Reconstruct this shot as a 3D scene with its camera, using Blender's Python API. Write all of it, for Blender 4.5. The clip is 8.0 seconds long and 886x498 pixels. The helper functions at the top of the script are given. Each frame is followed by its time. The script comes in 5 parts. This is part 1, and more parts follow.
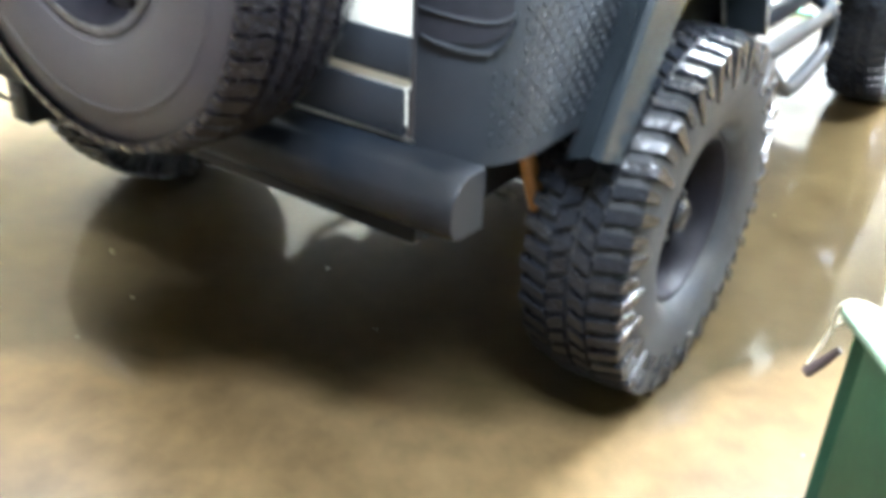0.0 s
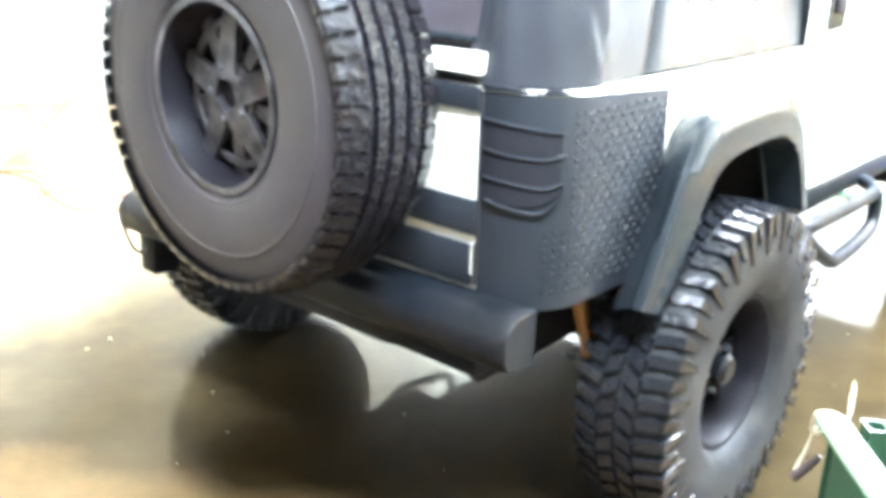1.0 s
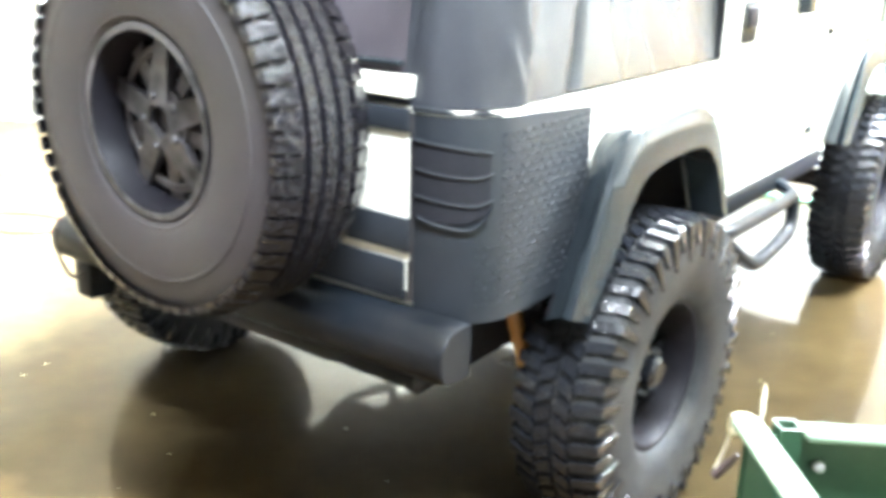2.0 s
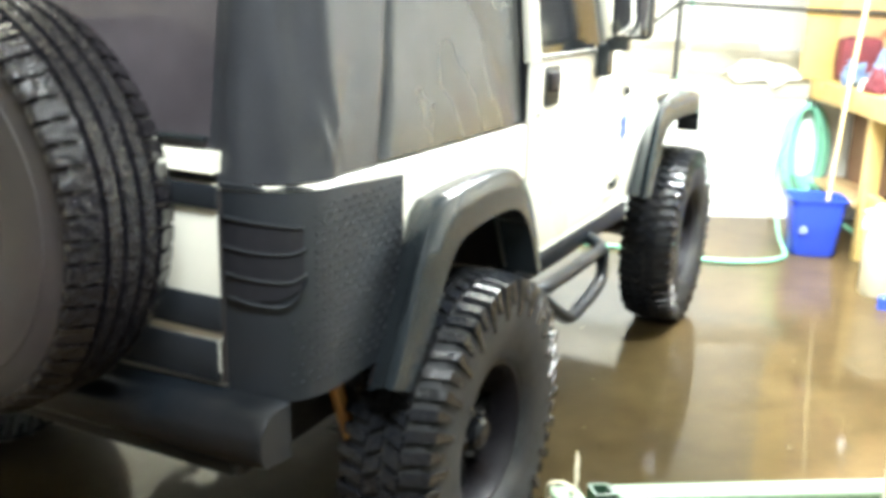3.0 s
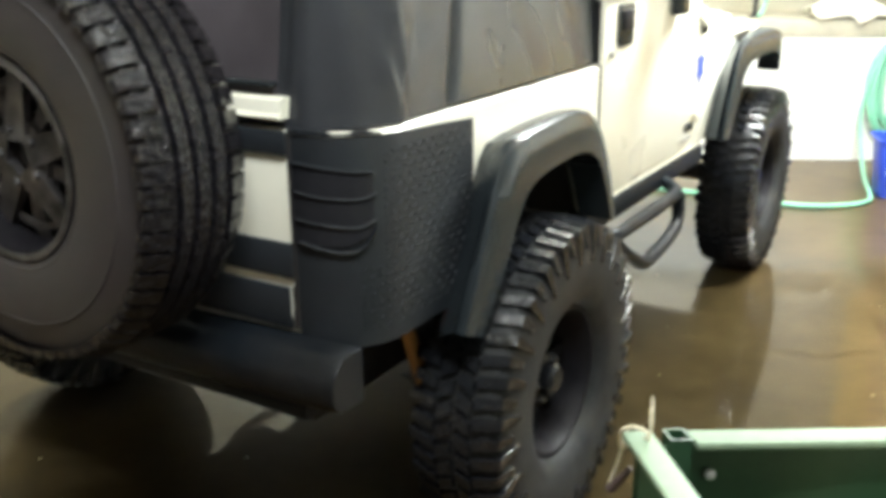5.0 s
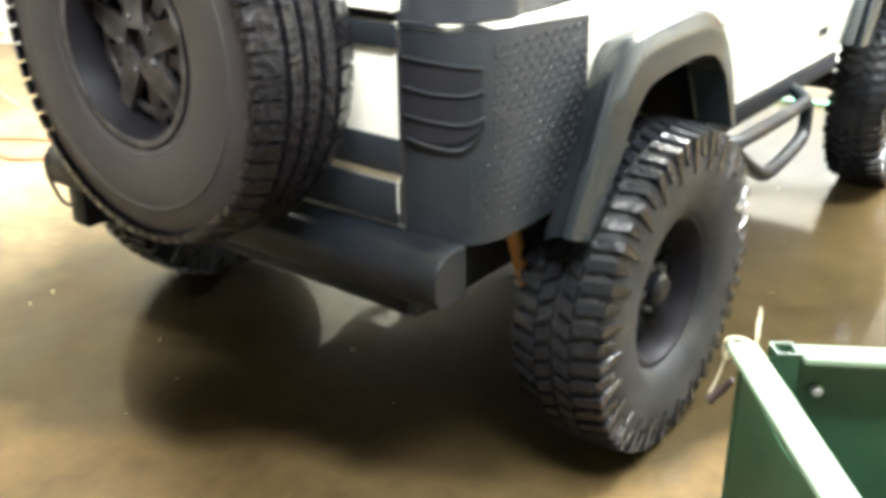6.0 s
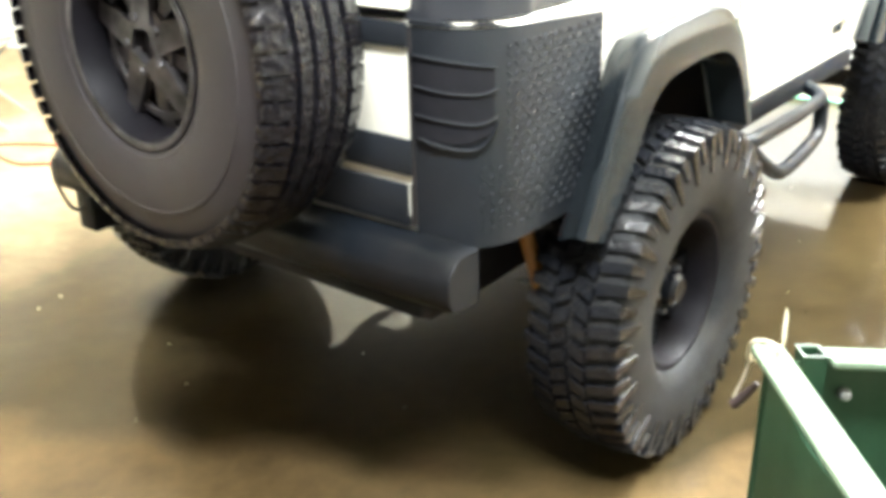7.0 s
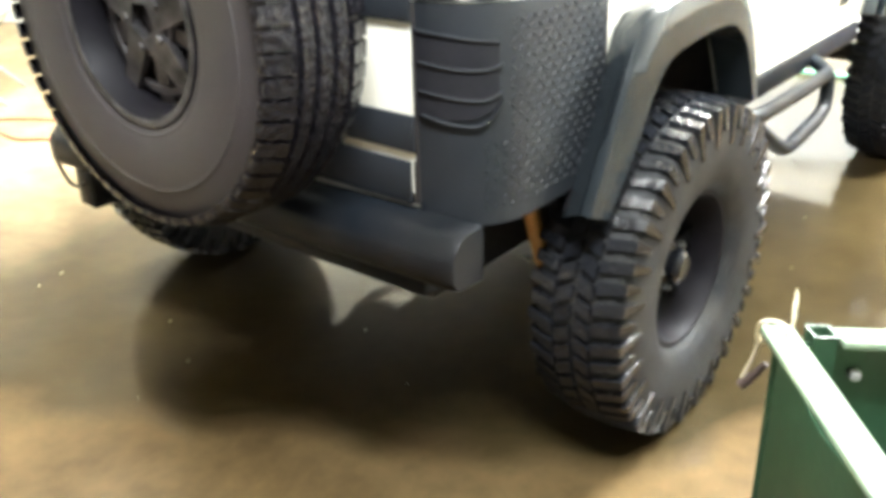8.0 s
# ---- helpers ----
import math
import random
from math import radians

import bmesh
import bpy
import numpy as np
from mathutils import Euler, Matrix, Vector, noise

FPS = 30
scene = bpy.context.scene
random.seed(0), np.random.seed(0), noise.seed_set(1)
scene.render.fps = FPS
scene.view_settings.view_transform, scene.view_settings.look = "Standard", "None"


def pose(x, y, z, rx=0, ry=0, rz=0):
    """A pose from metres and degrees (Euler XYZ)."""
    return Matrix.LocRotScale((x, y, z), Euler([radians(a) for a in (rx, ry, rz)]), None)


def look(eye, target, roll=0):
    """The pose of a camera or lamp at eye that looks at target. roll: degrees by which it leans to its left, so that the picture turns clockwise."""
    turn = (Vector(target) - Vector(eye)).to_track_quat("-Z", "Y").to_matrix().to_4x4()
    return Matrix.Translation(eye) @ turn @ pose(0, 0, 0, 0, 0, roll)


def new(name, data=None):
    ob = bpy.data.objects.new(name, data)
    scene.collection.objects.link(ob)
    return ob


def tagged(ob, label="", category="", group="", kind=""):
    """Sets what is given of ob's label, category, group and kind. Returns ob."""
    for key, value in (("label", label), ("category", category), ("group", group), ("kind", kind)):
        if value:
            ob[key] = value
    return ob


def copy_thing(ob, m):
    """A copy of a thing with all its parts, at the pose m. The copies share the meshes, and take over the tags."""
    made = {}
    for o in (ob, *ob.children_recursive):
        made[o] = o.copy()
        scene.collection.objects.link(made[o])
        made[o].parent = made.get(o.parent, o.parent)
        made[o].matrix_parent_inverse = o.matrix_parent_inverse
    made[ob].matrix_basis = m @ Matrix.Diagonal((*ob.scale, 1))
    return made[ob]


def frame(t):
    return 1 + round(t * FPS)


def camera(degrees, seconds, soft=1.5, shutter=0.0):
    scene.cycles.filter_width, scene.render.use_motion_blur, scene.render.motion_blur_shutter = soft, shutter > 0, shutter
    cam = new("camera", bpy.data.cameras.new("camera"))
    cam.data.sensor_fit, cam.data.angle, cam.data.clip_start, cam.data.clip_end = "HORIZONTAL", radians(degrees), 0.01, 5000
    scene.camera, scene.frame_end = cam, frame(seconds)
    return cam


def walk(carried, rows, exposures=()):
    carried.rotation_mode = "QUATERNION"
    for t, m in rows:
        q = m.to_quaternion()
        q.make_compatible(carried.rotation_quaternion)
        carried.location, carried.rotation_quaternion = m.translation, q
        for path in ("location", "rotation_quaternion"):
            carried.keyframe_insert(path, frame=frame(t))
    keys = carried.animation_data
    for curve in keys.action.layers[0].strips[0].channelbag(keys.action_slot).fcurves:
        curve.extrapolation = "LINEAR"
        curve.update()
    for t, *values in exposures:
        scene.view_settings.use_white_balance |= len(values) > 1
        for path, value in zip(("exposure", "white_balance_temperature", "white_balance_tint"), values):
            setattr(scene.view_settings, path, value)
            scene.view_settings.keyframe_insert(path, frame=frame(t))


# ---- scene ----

# the camera and its walk
PATH = [
    (0, (1.493, -1.764, 1.368), (0.552, -0.413, 0.42), 2.5),
    (0.5, (1.608, -1.878, 1.432), (0.492, -0.554, 0.649), 0.85),
    (1, (1.698, -1.94, 1.412), (0.514, -0.591, 0.789), 1.55),
    (1.2, (1.735, -1.945, 1.45), (0.502, -0.629, 0.854), 1.16),
    (2.3, (1.731, -1.971, 1.446), (0.722, -0.47, 0.861), 1.1),
    (2.5, (1.735, -1.955, 1.456), (0.78, -0.41, 0.898), 1.17),
    (3, (1.741, -1.929, 1.48), (0.917, -0.291, 0.981), 1.35),
    (3.5, (1.739, -1.913, 1.469), (0.977, -0.234, 1.008), 0.39),
    (4, (1.745, -1.915, 1.474), (0.926, -0.272, 0.985), -0.0),
    (4.5, (1.748, -1.915, 1.457), (0.893, -0.292, 0.961), -0.68),
    (5, (1.735, -1.91, 1.464), (0.799, -0.369, 0.867), -0.49),
    (5.2, (1.715, -1.902, 1.436), (0.744, -0.393, 0.811), -1.19),
    (6.3, (1.742, -1.887, 1.447), (0.634, -0.56, 0.658), -1.0),
    (6.5, (1.712, -1.881, 1.431), (0.603, -0.548, 0.655), -1.68),
    (7, (1.711, -1.875, 1.433), (0.614, -0.527, 0.666), -1.45),
    (7.5, (1.707, -1.869, 1.43), (0.615, -0.534, 0.633), -1.47),
    (8, (1.695, -1.865, 1.432), (0.61, -0.535, 0.618), -1.52),
]
cam = camera(50.4, 8.0, soft=4.6, shutter=0.5)
walk(cam, [(t, look(eye, target, roll)) for t, eye, target, roll in PATH],
     exposures=[(0.0, 1.05, 5250, 8), (0.5, 1.42, 5150, 8), (1.2, 1.50, 5300, 8), (2.3, 1.10, 5550, 6), (3.0, 0.0, 5850, 3), (3.5, -0.92, 6050, 2), (4.5, -1.00, 6100, 2), (5.2, -0.45, 6050, 4), (6.3, 0.58, 6000, 7), (8.0, 0.58, 6000, 7)])

# the room stands turned against the parked car; room coordinates: u along the front wall, v towards it
ROOM = Matrix.Rotation(radians(27), 4, "Z")

# world and lamps: a closed garage lit by unseen lamps added below the ceiling
world = bpy.data.worlds.new("world")
scene.world = world
world.use_nodes = True
world.node_tree.nodes["Background"].inputs["Color"].default_value = (0.9, 0.93, 1.0, 1)
world.node_tree.nodes["Background"].inputs["Strength"].default_value = 0.02


def unseen_lamp(u, v, down, up, su=1.25, sv=0.20, z=2.80, colour=(1.0, 0.99, 0.96)):
    """Two added area lights back to back: they light the floor and the ceiling."""
    for name, power, tip, dz in (("unseen_lamp", down, 0, 0.0), ("unseen_lamp_top", up, 180, 0.02)):
        data = bpy.data.lights.new(name, "AREA")
        data.shape, data.size, data.size_y = "RECTANGLE", su, sv
        data.energy, data.color = power, colour
        new(name, data).matrix_basis = ROOM @ pose(u, v, z + dz, tip)


# no fittings are known here; places and powers are set for brightness
unseen_lamp(0.85, -2.0, 140, 25, z=3.02)
unseen_lamp(-1.65, 0.72, 165, 380)
unseen_lamp(2.15, 1.25, 540, 380)
unseen_lamp(0.2, 4.3, 20, 230)


# ---- materials ----
def material(name, colour, rough=0.5, metal=0.0, spread=0.12, scale=6.0, fine=60.0, bump=0.15, depth=0.002, dirt=None, dirt_at=0.62, spec=0.5):
    """Base colour varied at two scales, with dirt patches, roughness wear and fine relief."""
    m = bpy.data.materials.new(name)
    m.use_nodes = True
    nt = m.node_tree
    nd, ln = nt.nodes, nt.links
    b = nd["Principled BSDF"]
    tc = nd.new("ShaderNodeTexCoord")
    n1, n2 = nd.new("ShaderNodeTexNoise"), nd.new("ShaderNodeTexNoise")
    n1.inputs["Scale"].default_value, n1.inputs["Detail"].default_value = scale, 5
    n2.inputs["Scale"].default_value, n2.inputs["Detail"].default_value = fine, 4
    for n in (n1, n2):
        ln.new(tc.outputs["Object"], n.inputs["Vector"])
    r = nd.new("ShaderNodeValToRGB")
    r.color_ramp.elements[0].position, r.color_ramp.elements[1].position = 0.3, 0.7
    lo, hi = [c * (1 - spread) for c in colour], [min(1, c * (1 + spread)) for c in colour]
    r.color_ramp.elements[0].color, r.color_ramp.elements[1].color = (*lo, 1), (*hi, 1)
    mixn = nd.new("ShaderNodeMath")
    mixn.operation = "MULTIPLY_ADD"
    mixn.inputs[1].default_value, mixn.inputs[2].default_value = 0.35, 0.0
    ln.new(n2.outputs["Fac"], mixn.inputs[0])
    addn = nd.new("ShaderNodeMath")
    addn.operation = "MULTIPLY_ADD"
    addn.inputs[1].default_value = 0.65
    ln.new(n1.outputs["Fac"], addn.inputs[0])
    ln.new(mixn.outputs[0], addn.inputs[2])
    ln.new(addn.outputs[0], r.inputs[0])
    out = r.outputs[0]
    if dirt:
        n3 = nd.new("ShaderNodeTexNoise")
        n3.inputs["Scale"].default_value, n3.inputs["Detail"].default_value = scale * 0.6, 7
        ln.new(tc.outputs["Object"], n3.inputs["Vector"])
        r3 = nd.new("ShaderNodeValToRGB")
        r3.color_ramp.elements[0].position, r3.color_ramp.elements[1].position = dirt_at - 0.14, dirt_at + 0.14
        ln.new(n3.outputs["Fac"], r3.inputs[0])
        mx = nd.new("ShaderNodeMixRGB")
        mx.inputs[2].default_value = (*dirt, 1)
        ln.new(r3.outputs[0], mx.inputs[0])
        ln.new(out, mx.inputs[1])
        out = mx.outputs[0]
    ln.new(out, b.inputs["Base Color"])
    mr = nd.new("ShaderNodeMapRange")
    mr.inputs[3].default_value, mr.inputs[4].default_value = max(0.02, rough * 0.75), min(1, rough * 1.3)
    ln.new(n1.outputs["Fac"], mr.inputs[0])
    ln.new(mr.outputs[0], b.inputs["Roughness"])
    b.inputs["Metallic"].default_value = metal
    b.inputs["Specular IOR Level"].default_value = spec
    if bump:
        bp = nd.new("ShaderNodeBump")
        bp.inputs["Strength"].default_value, bp.inputs["Distance"].default_value = bump, depth
        ln.new(n2.outputs["Fac"], bp.inputs["Height"])
        ln.new(bp.outputs[0], b.inputs["Normal"])
    return m


def wet_concrete():
    """Tan concrete slab: a thin sheet of water over most of it, drier towards one side."""
    m = bpy.data.materials.new("wet_concrete")
    m.use_nodes = True
    nt = m.node_tree
    nd, ln = nt.nodes, nt.links
    b = nd["Principled BSDF"]
    tc = nd.new("ShaderNodeTexCoord")
    big, mid, fine = (nd.new("ShaderNodeTexNoise") for _ in range(3))
    for n, s, d in ((big, 0.7, 6), (mid, 3.2, 7), (fine, 70, 4)):
        n.inputs["Scale"].default_value, n.inputs["Detail"].default_value = s, d
        ln.new(tc.outputs["Object"], n.inputs["Vector"])
    big.inputs["Distortion"].default_value = 0.6
    col = nd.new("ShaderNodeValToRGB")
    e = col.color_ramp.elements
    e[0].position, e[0].color = 0.36, (0.24, 0.185, 0.11, 1)
    e[1].position, e[1].color = 0.66, (0.46, 0.37, 0.23, 1)
    mixc = nd.new("ShaderNodeMixRGB")
    mixc.inputs[0].default_value = 0.5
    ln.new(big.outputs["Fac"], mixc.inputs[1])
    ln.new(mid.outputs["Fac"], mixc.inputs[2])
    ln.new(mixc.outputs[0], col.inputs[0])
    # the dry side, also pale for the wall's reflection: position along u with an uneven edge
    sep = nd.new("ShaderNodeSeparateXYZ")
    ln.new(tc.outputs["Object"], sep.inputs[0])
    wob = nd.new("ShaderNodeMath")
    wob.operation = "MULTIPLY_ADD"
    wob.inputs[1].default_value = 2.4
    ln.new(big.outputs["Fac"], wob.inputs[0])
    ln.new(sep.outputs[0], wob.inputs[2])
    wet = nd.new("ShaderNodeMapRange")
    wet.inputs[1].default_value, wet.inputs[2].default_value = -1.2, 0.1
    lean = nd.new("ShaderNodeMath")
    lean.operation = "MULTIPLY_ADD"
    lean.inputs[1].default_value = -0.55
    ln.new(sep.outputs[1], lean.inputs[0])
    ln.new(wob.outputs[0], lean.inputs[2])
    ln.new(lean.outputs[0], wet.inputs[0])
    dark = nd.new("ShaderNodeMixRGB")
    dark.blend_type = "MULTIPLY"
    dark.inputs[2].default_value = (0.27, 0.233, 0.177, 1)
    ln.new(wet.outputs[0], dark.inputs[0])
    # small blotches and grit
    blot, grit = nd.new("ShaderNodeTexNoise"), nd.new("ShaderNodeMapRange")
    blot.inputs["Scale"].default_value, blot.inputs["Detail"].default_value, blot.inputs["Roughness"].default_value = 13, 9, 0.7
    ln.new(tc.outputs["Object"], blot.inputs["Vector"])
    grit.inputs[1].default_value, grit.inputs[2].default_value = 0.3, 0.7
    grit.inputs[3].default_value, grit.inputs[4].default_value = 0.80, 1.16
    ln.new(blot.outputs["Fac"], grit.inputs[0])
    grain = nd.new("ShaderNodeMixRGB")
    grain.blend_type, grain.inputs[0].default_value = "MULTIPLY", 1.0
    ln.new(col.outputs[0], grain.inputs[1])
    ln.new(grit.outputs[0], grain.inputs[2])
    ln.new(grain.outputs[0], dark.inputs[1])
    ro = nd.new("ShaderNodeMapRange")
    ro.inputs[3].default_value, ro.inputs[4].default_value = 0.5, 0.30
    ln.new(wet.outputs[0], ro.inputs[0])
    ln.new(ro.outputs[0], b.inputs["Roughness"])
    b.inputs["Specular IOR Level"].default_value = 0.06
    # the sheet of water
    # it ends in an uneven shore in front of the camera; past it the slab is only damp
    shore = nd.new("ShaderNodeMath")
    shore.operation = "MULTIPLY_ADD"
    shore.inputs[1].default_value = 0.45
    ln.new(mid.outputs["Fac"], shore.inputs[0])
    ln.new(sep.outputs[1], shore.inputs[2])
    film = nd.new("ShaderNodeMapRange")
    film.inputs[1].default_value, film.inputs[2].default_value = -0.43, -0.31
    film.inputs[3].default_value = 0.04
    bend = nd.new("ShaderNodeMath")
    bend.operation = "SUBTRACT"
    bend.inputs[1].default_value = 0.68
    ln.new(sep.outputs[0], bend.inputs[0])
    side = nd.new("ShaderNodeMath")
    side.operation = "MAXIMUM"
    side.inputs[1].default_value = 0.0
    ln.new(bend.outputs[0], side.inputs[0])
    edge = nd.new("ShaderNodeMath")
    edge.operation = "MULTIPLY_ADD"
    edge.inputs[1].default_value = -0.7
    ln.new(side.outputs[0], edge.inputs[0])
    ln.new(shore.outputs[0], edge.inputs[2])
    ln.new(edge.outputs[0], film.inputs[0])
    cover = nd.new("ShaderNodeMath")
    cover.operation = "MULTIPLY"
    ebb = nd.new("ShaderNodeMapRange")
    ebb.inputs[1].default_value, ebb.inputs[2].default_value = 1.3, 2.9
    ebb.inputs[3].default_value, ebb.inputs[4].default_value = 1.0, 0.45
    ln.new(sep.outputs[1], ebb.inputs[0])
    sheet = nd.new("ShaderNodeMath")
    sheet.operation = "MULTIPLY"
    ln.new(film.outputs[0], sheet.inputs[0])
    ln.new(ebb.outputs[0], sheet.inputs[1])
    drier = nd.new("ShaderNodeMapRange")
    drier.inputs[1].default_value, drier.inputs[2].default_value = 1.5, 2.5
    drier.inputs[3].default_value, drier.inputs[4].default_value = 1.0, 0.40
    ln.new(sep.outputs[0], drier.inputs[0])
    patch = nd.new("ShaderNodeMath")
    patch.operation = "MULTIPLY"
    ln.new(sheet.outputs[0], patch.inputs[0])
    ln.new(drier.outputs[0], patch.inputs[1])
    ln.new(patch.outputs[0], cover.inputs[0])
    ln.new(wet.outputs[0], cover.inputs[1])
    ln.new(cover.outputs[0], b.inputs["Coat Weight"])
    # water darkens the slab; shade under the car is put into this colour too
    soaked_shade = nd.new("ShaderNodeMixRGB")
    soaked_shade.blend_type = "MULTIPLY"
    soaked_shade.inputs[2].default_value = (0.315, 0.33, 0.29, 1)
    ln.new(cover.outputs[0], soaked_shade.inputs[0])
    ln.new(dark.outputs[0], soaked_shade.inputs[1])
    ln.new(soaked_shade.outputs[0], b.inputs["Base Color"])
    b.inputs["Coat IOR"].default_value = 1.55
    # the film thins towards the front wall and lets the slab's grain through
    thin = nd.new("ShaderNodeMapRange")
    thin.inputs[1].default_value, thin.inputs[2].default_value = 0.6, 2.4
    thin.inputs[3].default_value, thin.inputs[4].default_value = 0.05, 0.10
    ln.new(sep.outputs[1], thin.inputs[0])
    ln.new(thin.outputs[0], b.inputs["Coat Roughness"])
    h = nd.new("ShaderNodeMath")
    h.operation = "MULTIPLY_ADD"
    h.inputs[1].default_value = 0.3
    ln.new(fine.outputs["Fac"], h.inputs[0])
    ln.new(mid.outputs["Fac"], h.inputs[2])
    st = nd.new("ShaderNodeMapRange")
    st.inputs[3].default_value, st.inputs[4].default_value = 0.25, 0.008
    ln.new(wet.outputs[0], st.inputs[0])
    bp = nd.new("ShaderNodeBump")
    bp.inputs["Distance"].default_value = 0.004
    ln.new(st.outputs[0], bp.inputs["Strength"])
    ln.new(h.outputs[0], bp.inputs["Height"])
    ln.new(bp.outputs[0], b.inputs["Normal"])
    return m


def wood(name, colour, scale=3.0):
    m = material(name, colour, 0.55, spread=0.2, scale=scale, fine=25, bump=0.2)
    nt = m.node_tree
    w = nt.nodes.new("ShaderNodeTexWave")
    w.inputs["Scale"].default_value, w.inputs["Distortion"].default_value, w.inputs["Detail"].default_value = 5, 7, 4
    tc = nt.nodes["Texture Coordinate"]
    mp = nt.nodes.new("ShaderNodeMapping")
    mp.inputs["Scale"].default_value = (4, 0.8, 0.8)
    nt.links.new(tc.outputs["Object"], mp.inputs[0])
    nt.links.new(mp.outputs[0], w.inputs[0])
    b = nt.nodes["Principled BSDF"]
    src = b.inputs["Base Color"].links[0].from_socket
    mx = nt.nodes.new("ShaderNodeMixRGB")
    mx.blend_type, mx.inputs[2].default_value = "MULTIPLY", (0.72, 0.6, 0.45, 1)
    fac = nt.nodes.new("ShaderNodeMath")
    fac.operation, fac.inputs[1].default_value = "MULTIPLY", 0.55
    nt.links.new(w.outputs["Fac"], fac.inputs[0])
    nt.links.new(fac.outputs[0], mx.inputs[0])
    nt.links.new(src, mx.inputs[1])
    nt.links.new(mx.outputs[0], b.inputs["Base Color"])
    return m


PAINT = material("cream_white_paint", (0.86, 0.84, 0.73), 0.30, spread=0.03, scale=2, bump=0.02, dirt=(0.82, 0.80, 0.69), dirt_at=0.70)
PLASTIC = material("black_textured_plastic", (0.022, 0.027, 0.031), 0.24, spread=0.25, scale=5, fine=400, bump=0.2, depth=0.0006, spec=0.38)
ARMOUR = material("black_coated_plate", (0.018, 0.021, 0.026), 0.48, spread=0.25, scale=5, fine=300, bump=0.12, depth=0.0005, spec=0.35)
STEEL_BLACK = material("black_painted_steel", (0.006, 0.008, 0.011), 0.42, spread=0.3, scale=6, fine=150, bump=0.1, dirt=(0.022, 0.021, 0.021), spec=0.14)
SLAT = material("satin_black_slat", (0.016, 0.018, 0.022), 0.42, spread=0.2, bump=0.05, spec=0.3)
UNDER = material("dirty_chassis", (0.030, 0.029, 0.031), 0.8, spread=0.4, scale=9, bump=0.3, dirt=(0.05, 0.038, 0.030), spec=0.2)
RUBBER = material("wet_tyre_rubber", (0.011, 0.012, 0.015), 0.18, spread=0.3, scale=9, fine=55, bump=0.9, depth=0.005, dirt=(0.018, 0.017, 0.017), spec=0.40)
TREAD_DRY = material("worn_tread_rubber", (0.011, 0.010, 0.013), 0.09, spread=0.3, scale=9, fine=60, bump=1.0, depth=0.009, dirt=(0.018, 0.016, 0.018), spec=0.32)
WET_SIDE = material("wet_tyre_sidewall", (0.022, 0.023, 0.025), 0.55, spec=0.18, spread=0.5, scale=14, fine=90, bump=0.6, dirt=(0.040, 0.038, 0.035))
SIDEWALL = material("tyre_sidewall", (0.042, 0.037, 0.041), 0.6, spread=0.2, scale=7, fine=160, bump=0.2, dirt=(0.052, 0.047, 0.042))
RIM = material("black_rim", (0.011, 0.010, 0.013), 0.55, spread=0.3, scale=9, bump=0.1, spec=0.15)
RIM_WET = material("wet_black_rim", (0.009, 0.010, 0.013), 0.20, spread=0.4, scale=20, fine=70, bump=0.8, depth=0.003, spec=0.28)
ALLOY = material("dull_grey_alloy", (0.115, 0.108, 0.115), 0.5, metal=0.2, spread=0.5, scale=26, bump=0.2, dirt=(0.014, 0.013, 0.014), dirt_at=0.5)
VINYL = material("black_vinyl", (0.030, 0.032, 0.038), 0.34, spread=0.25, scale=4, fine=260, bump=0.18, depth=0.0008, spec=0.40)
# one plastic in two copies; the rear one's base is lifted for its reflection
CLEAR = material("plastic_window_pale_reflection", (0.080, 0.071, 0.080), 0.10, spread=0.35, scale=2.5, fine=5, bump=0.06, depth=0.006, spec=1.0)
SIDE_CLEAR = material("plastic_window_side", (0.034, 0.038, 0.043), 0.24, spread=0.35, scale=2.5, fine=5, bump=0.06, depth=0.006, spec=0.36)
GLASS = material("dark_glass", (0.012, 0.013, 0.015), 0.12, spread=0.1, bump=0)
MIRROR = material("mirror_glass", (0.7, 0.7, 0.7), 0.03, metal=1.0, spread=0.02, bump=0)
LENS = material("smoked_red_lens", (0.020, 0.020, 0.024), 0.4, spread=0.2, bump=0.05, spec=0.15)
SHOCK = material("ochre_damper", (0.45, 0.22, 0.05), 0.45, spread=0.25, dirt=(0.12, 0.07, 0.03))
RED = material("red_rubber", (0.35, 0.03, 0.02), 0.5, spread=0.2)
BLUE_DECAL = material("blue_decal", (0.05, 0.09, 0.42), 0.4, spread=0.1)
FLOOR = wet_concrete()
WALL = material("white_painted_wall", (0.82, 0.82, 0.79), 0.7, spread=0.05, scale=1.5, fine=40, bump=0.15, dirt=(0.70, 0.69, 0.62), dirt_at=0.72)
# unseen south wall; its grey is set for window reflections and fill light
SOUTH_GREY = material("grey_unseen_wall", (0.20, 0.19, 0.20), 0.6, spread=0.2, scale=2)
# out of view; its tan tint is added to warm bounced and mirrored light
CEIL = material("tinted_unseen_ceiling", (0.76, 0.70, 0.57), 0.85, spread=0.04, bump=0.1)
LEDGE = material("grey_concrete", (0.50, 0.475, 0.385), 0.75, spread=0.2, scale=4, bump=0.4, depth=0.004, dirt=(0.33, 0.31, 0.25))
WOOD = wood("yellow_pine", (0.60, 0.45, 0.17))
PLY = wood("tan_plywood", (0.52, 0.37, 0.20), 1.5)
HOSE = material("green_hose", (0.26, 0.60, 0.42), 0.4, spread=0.12, scale=10)
BLUE = material("blue_plastic", (0.035, 0.075, 0.55), 0.38, spread=0.12, scale=5)
HDPE = material("milky_plastic", (0.78, 0.74, 0.56), 0.42, spread=0.05, scale=4, bump=0.05)
YELLOW = material("yellow_paint", (0.75, 0.48, 0.10), 0.45, spread=0.12)
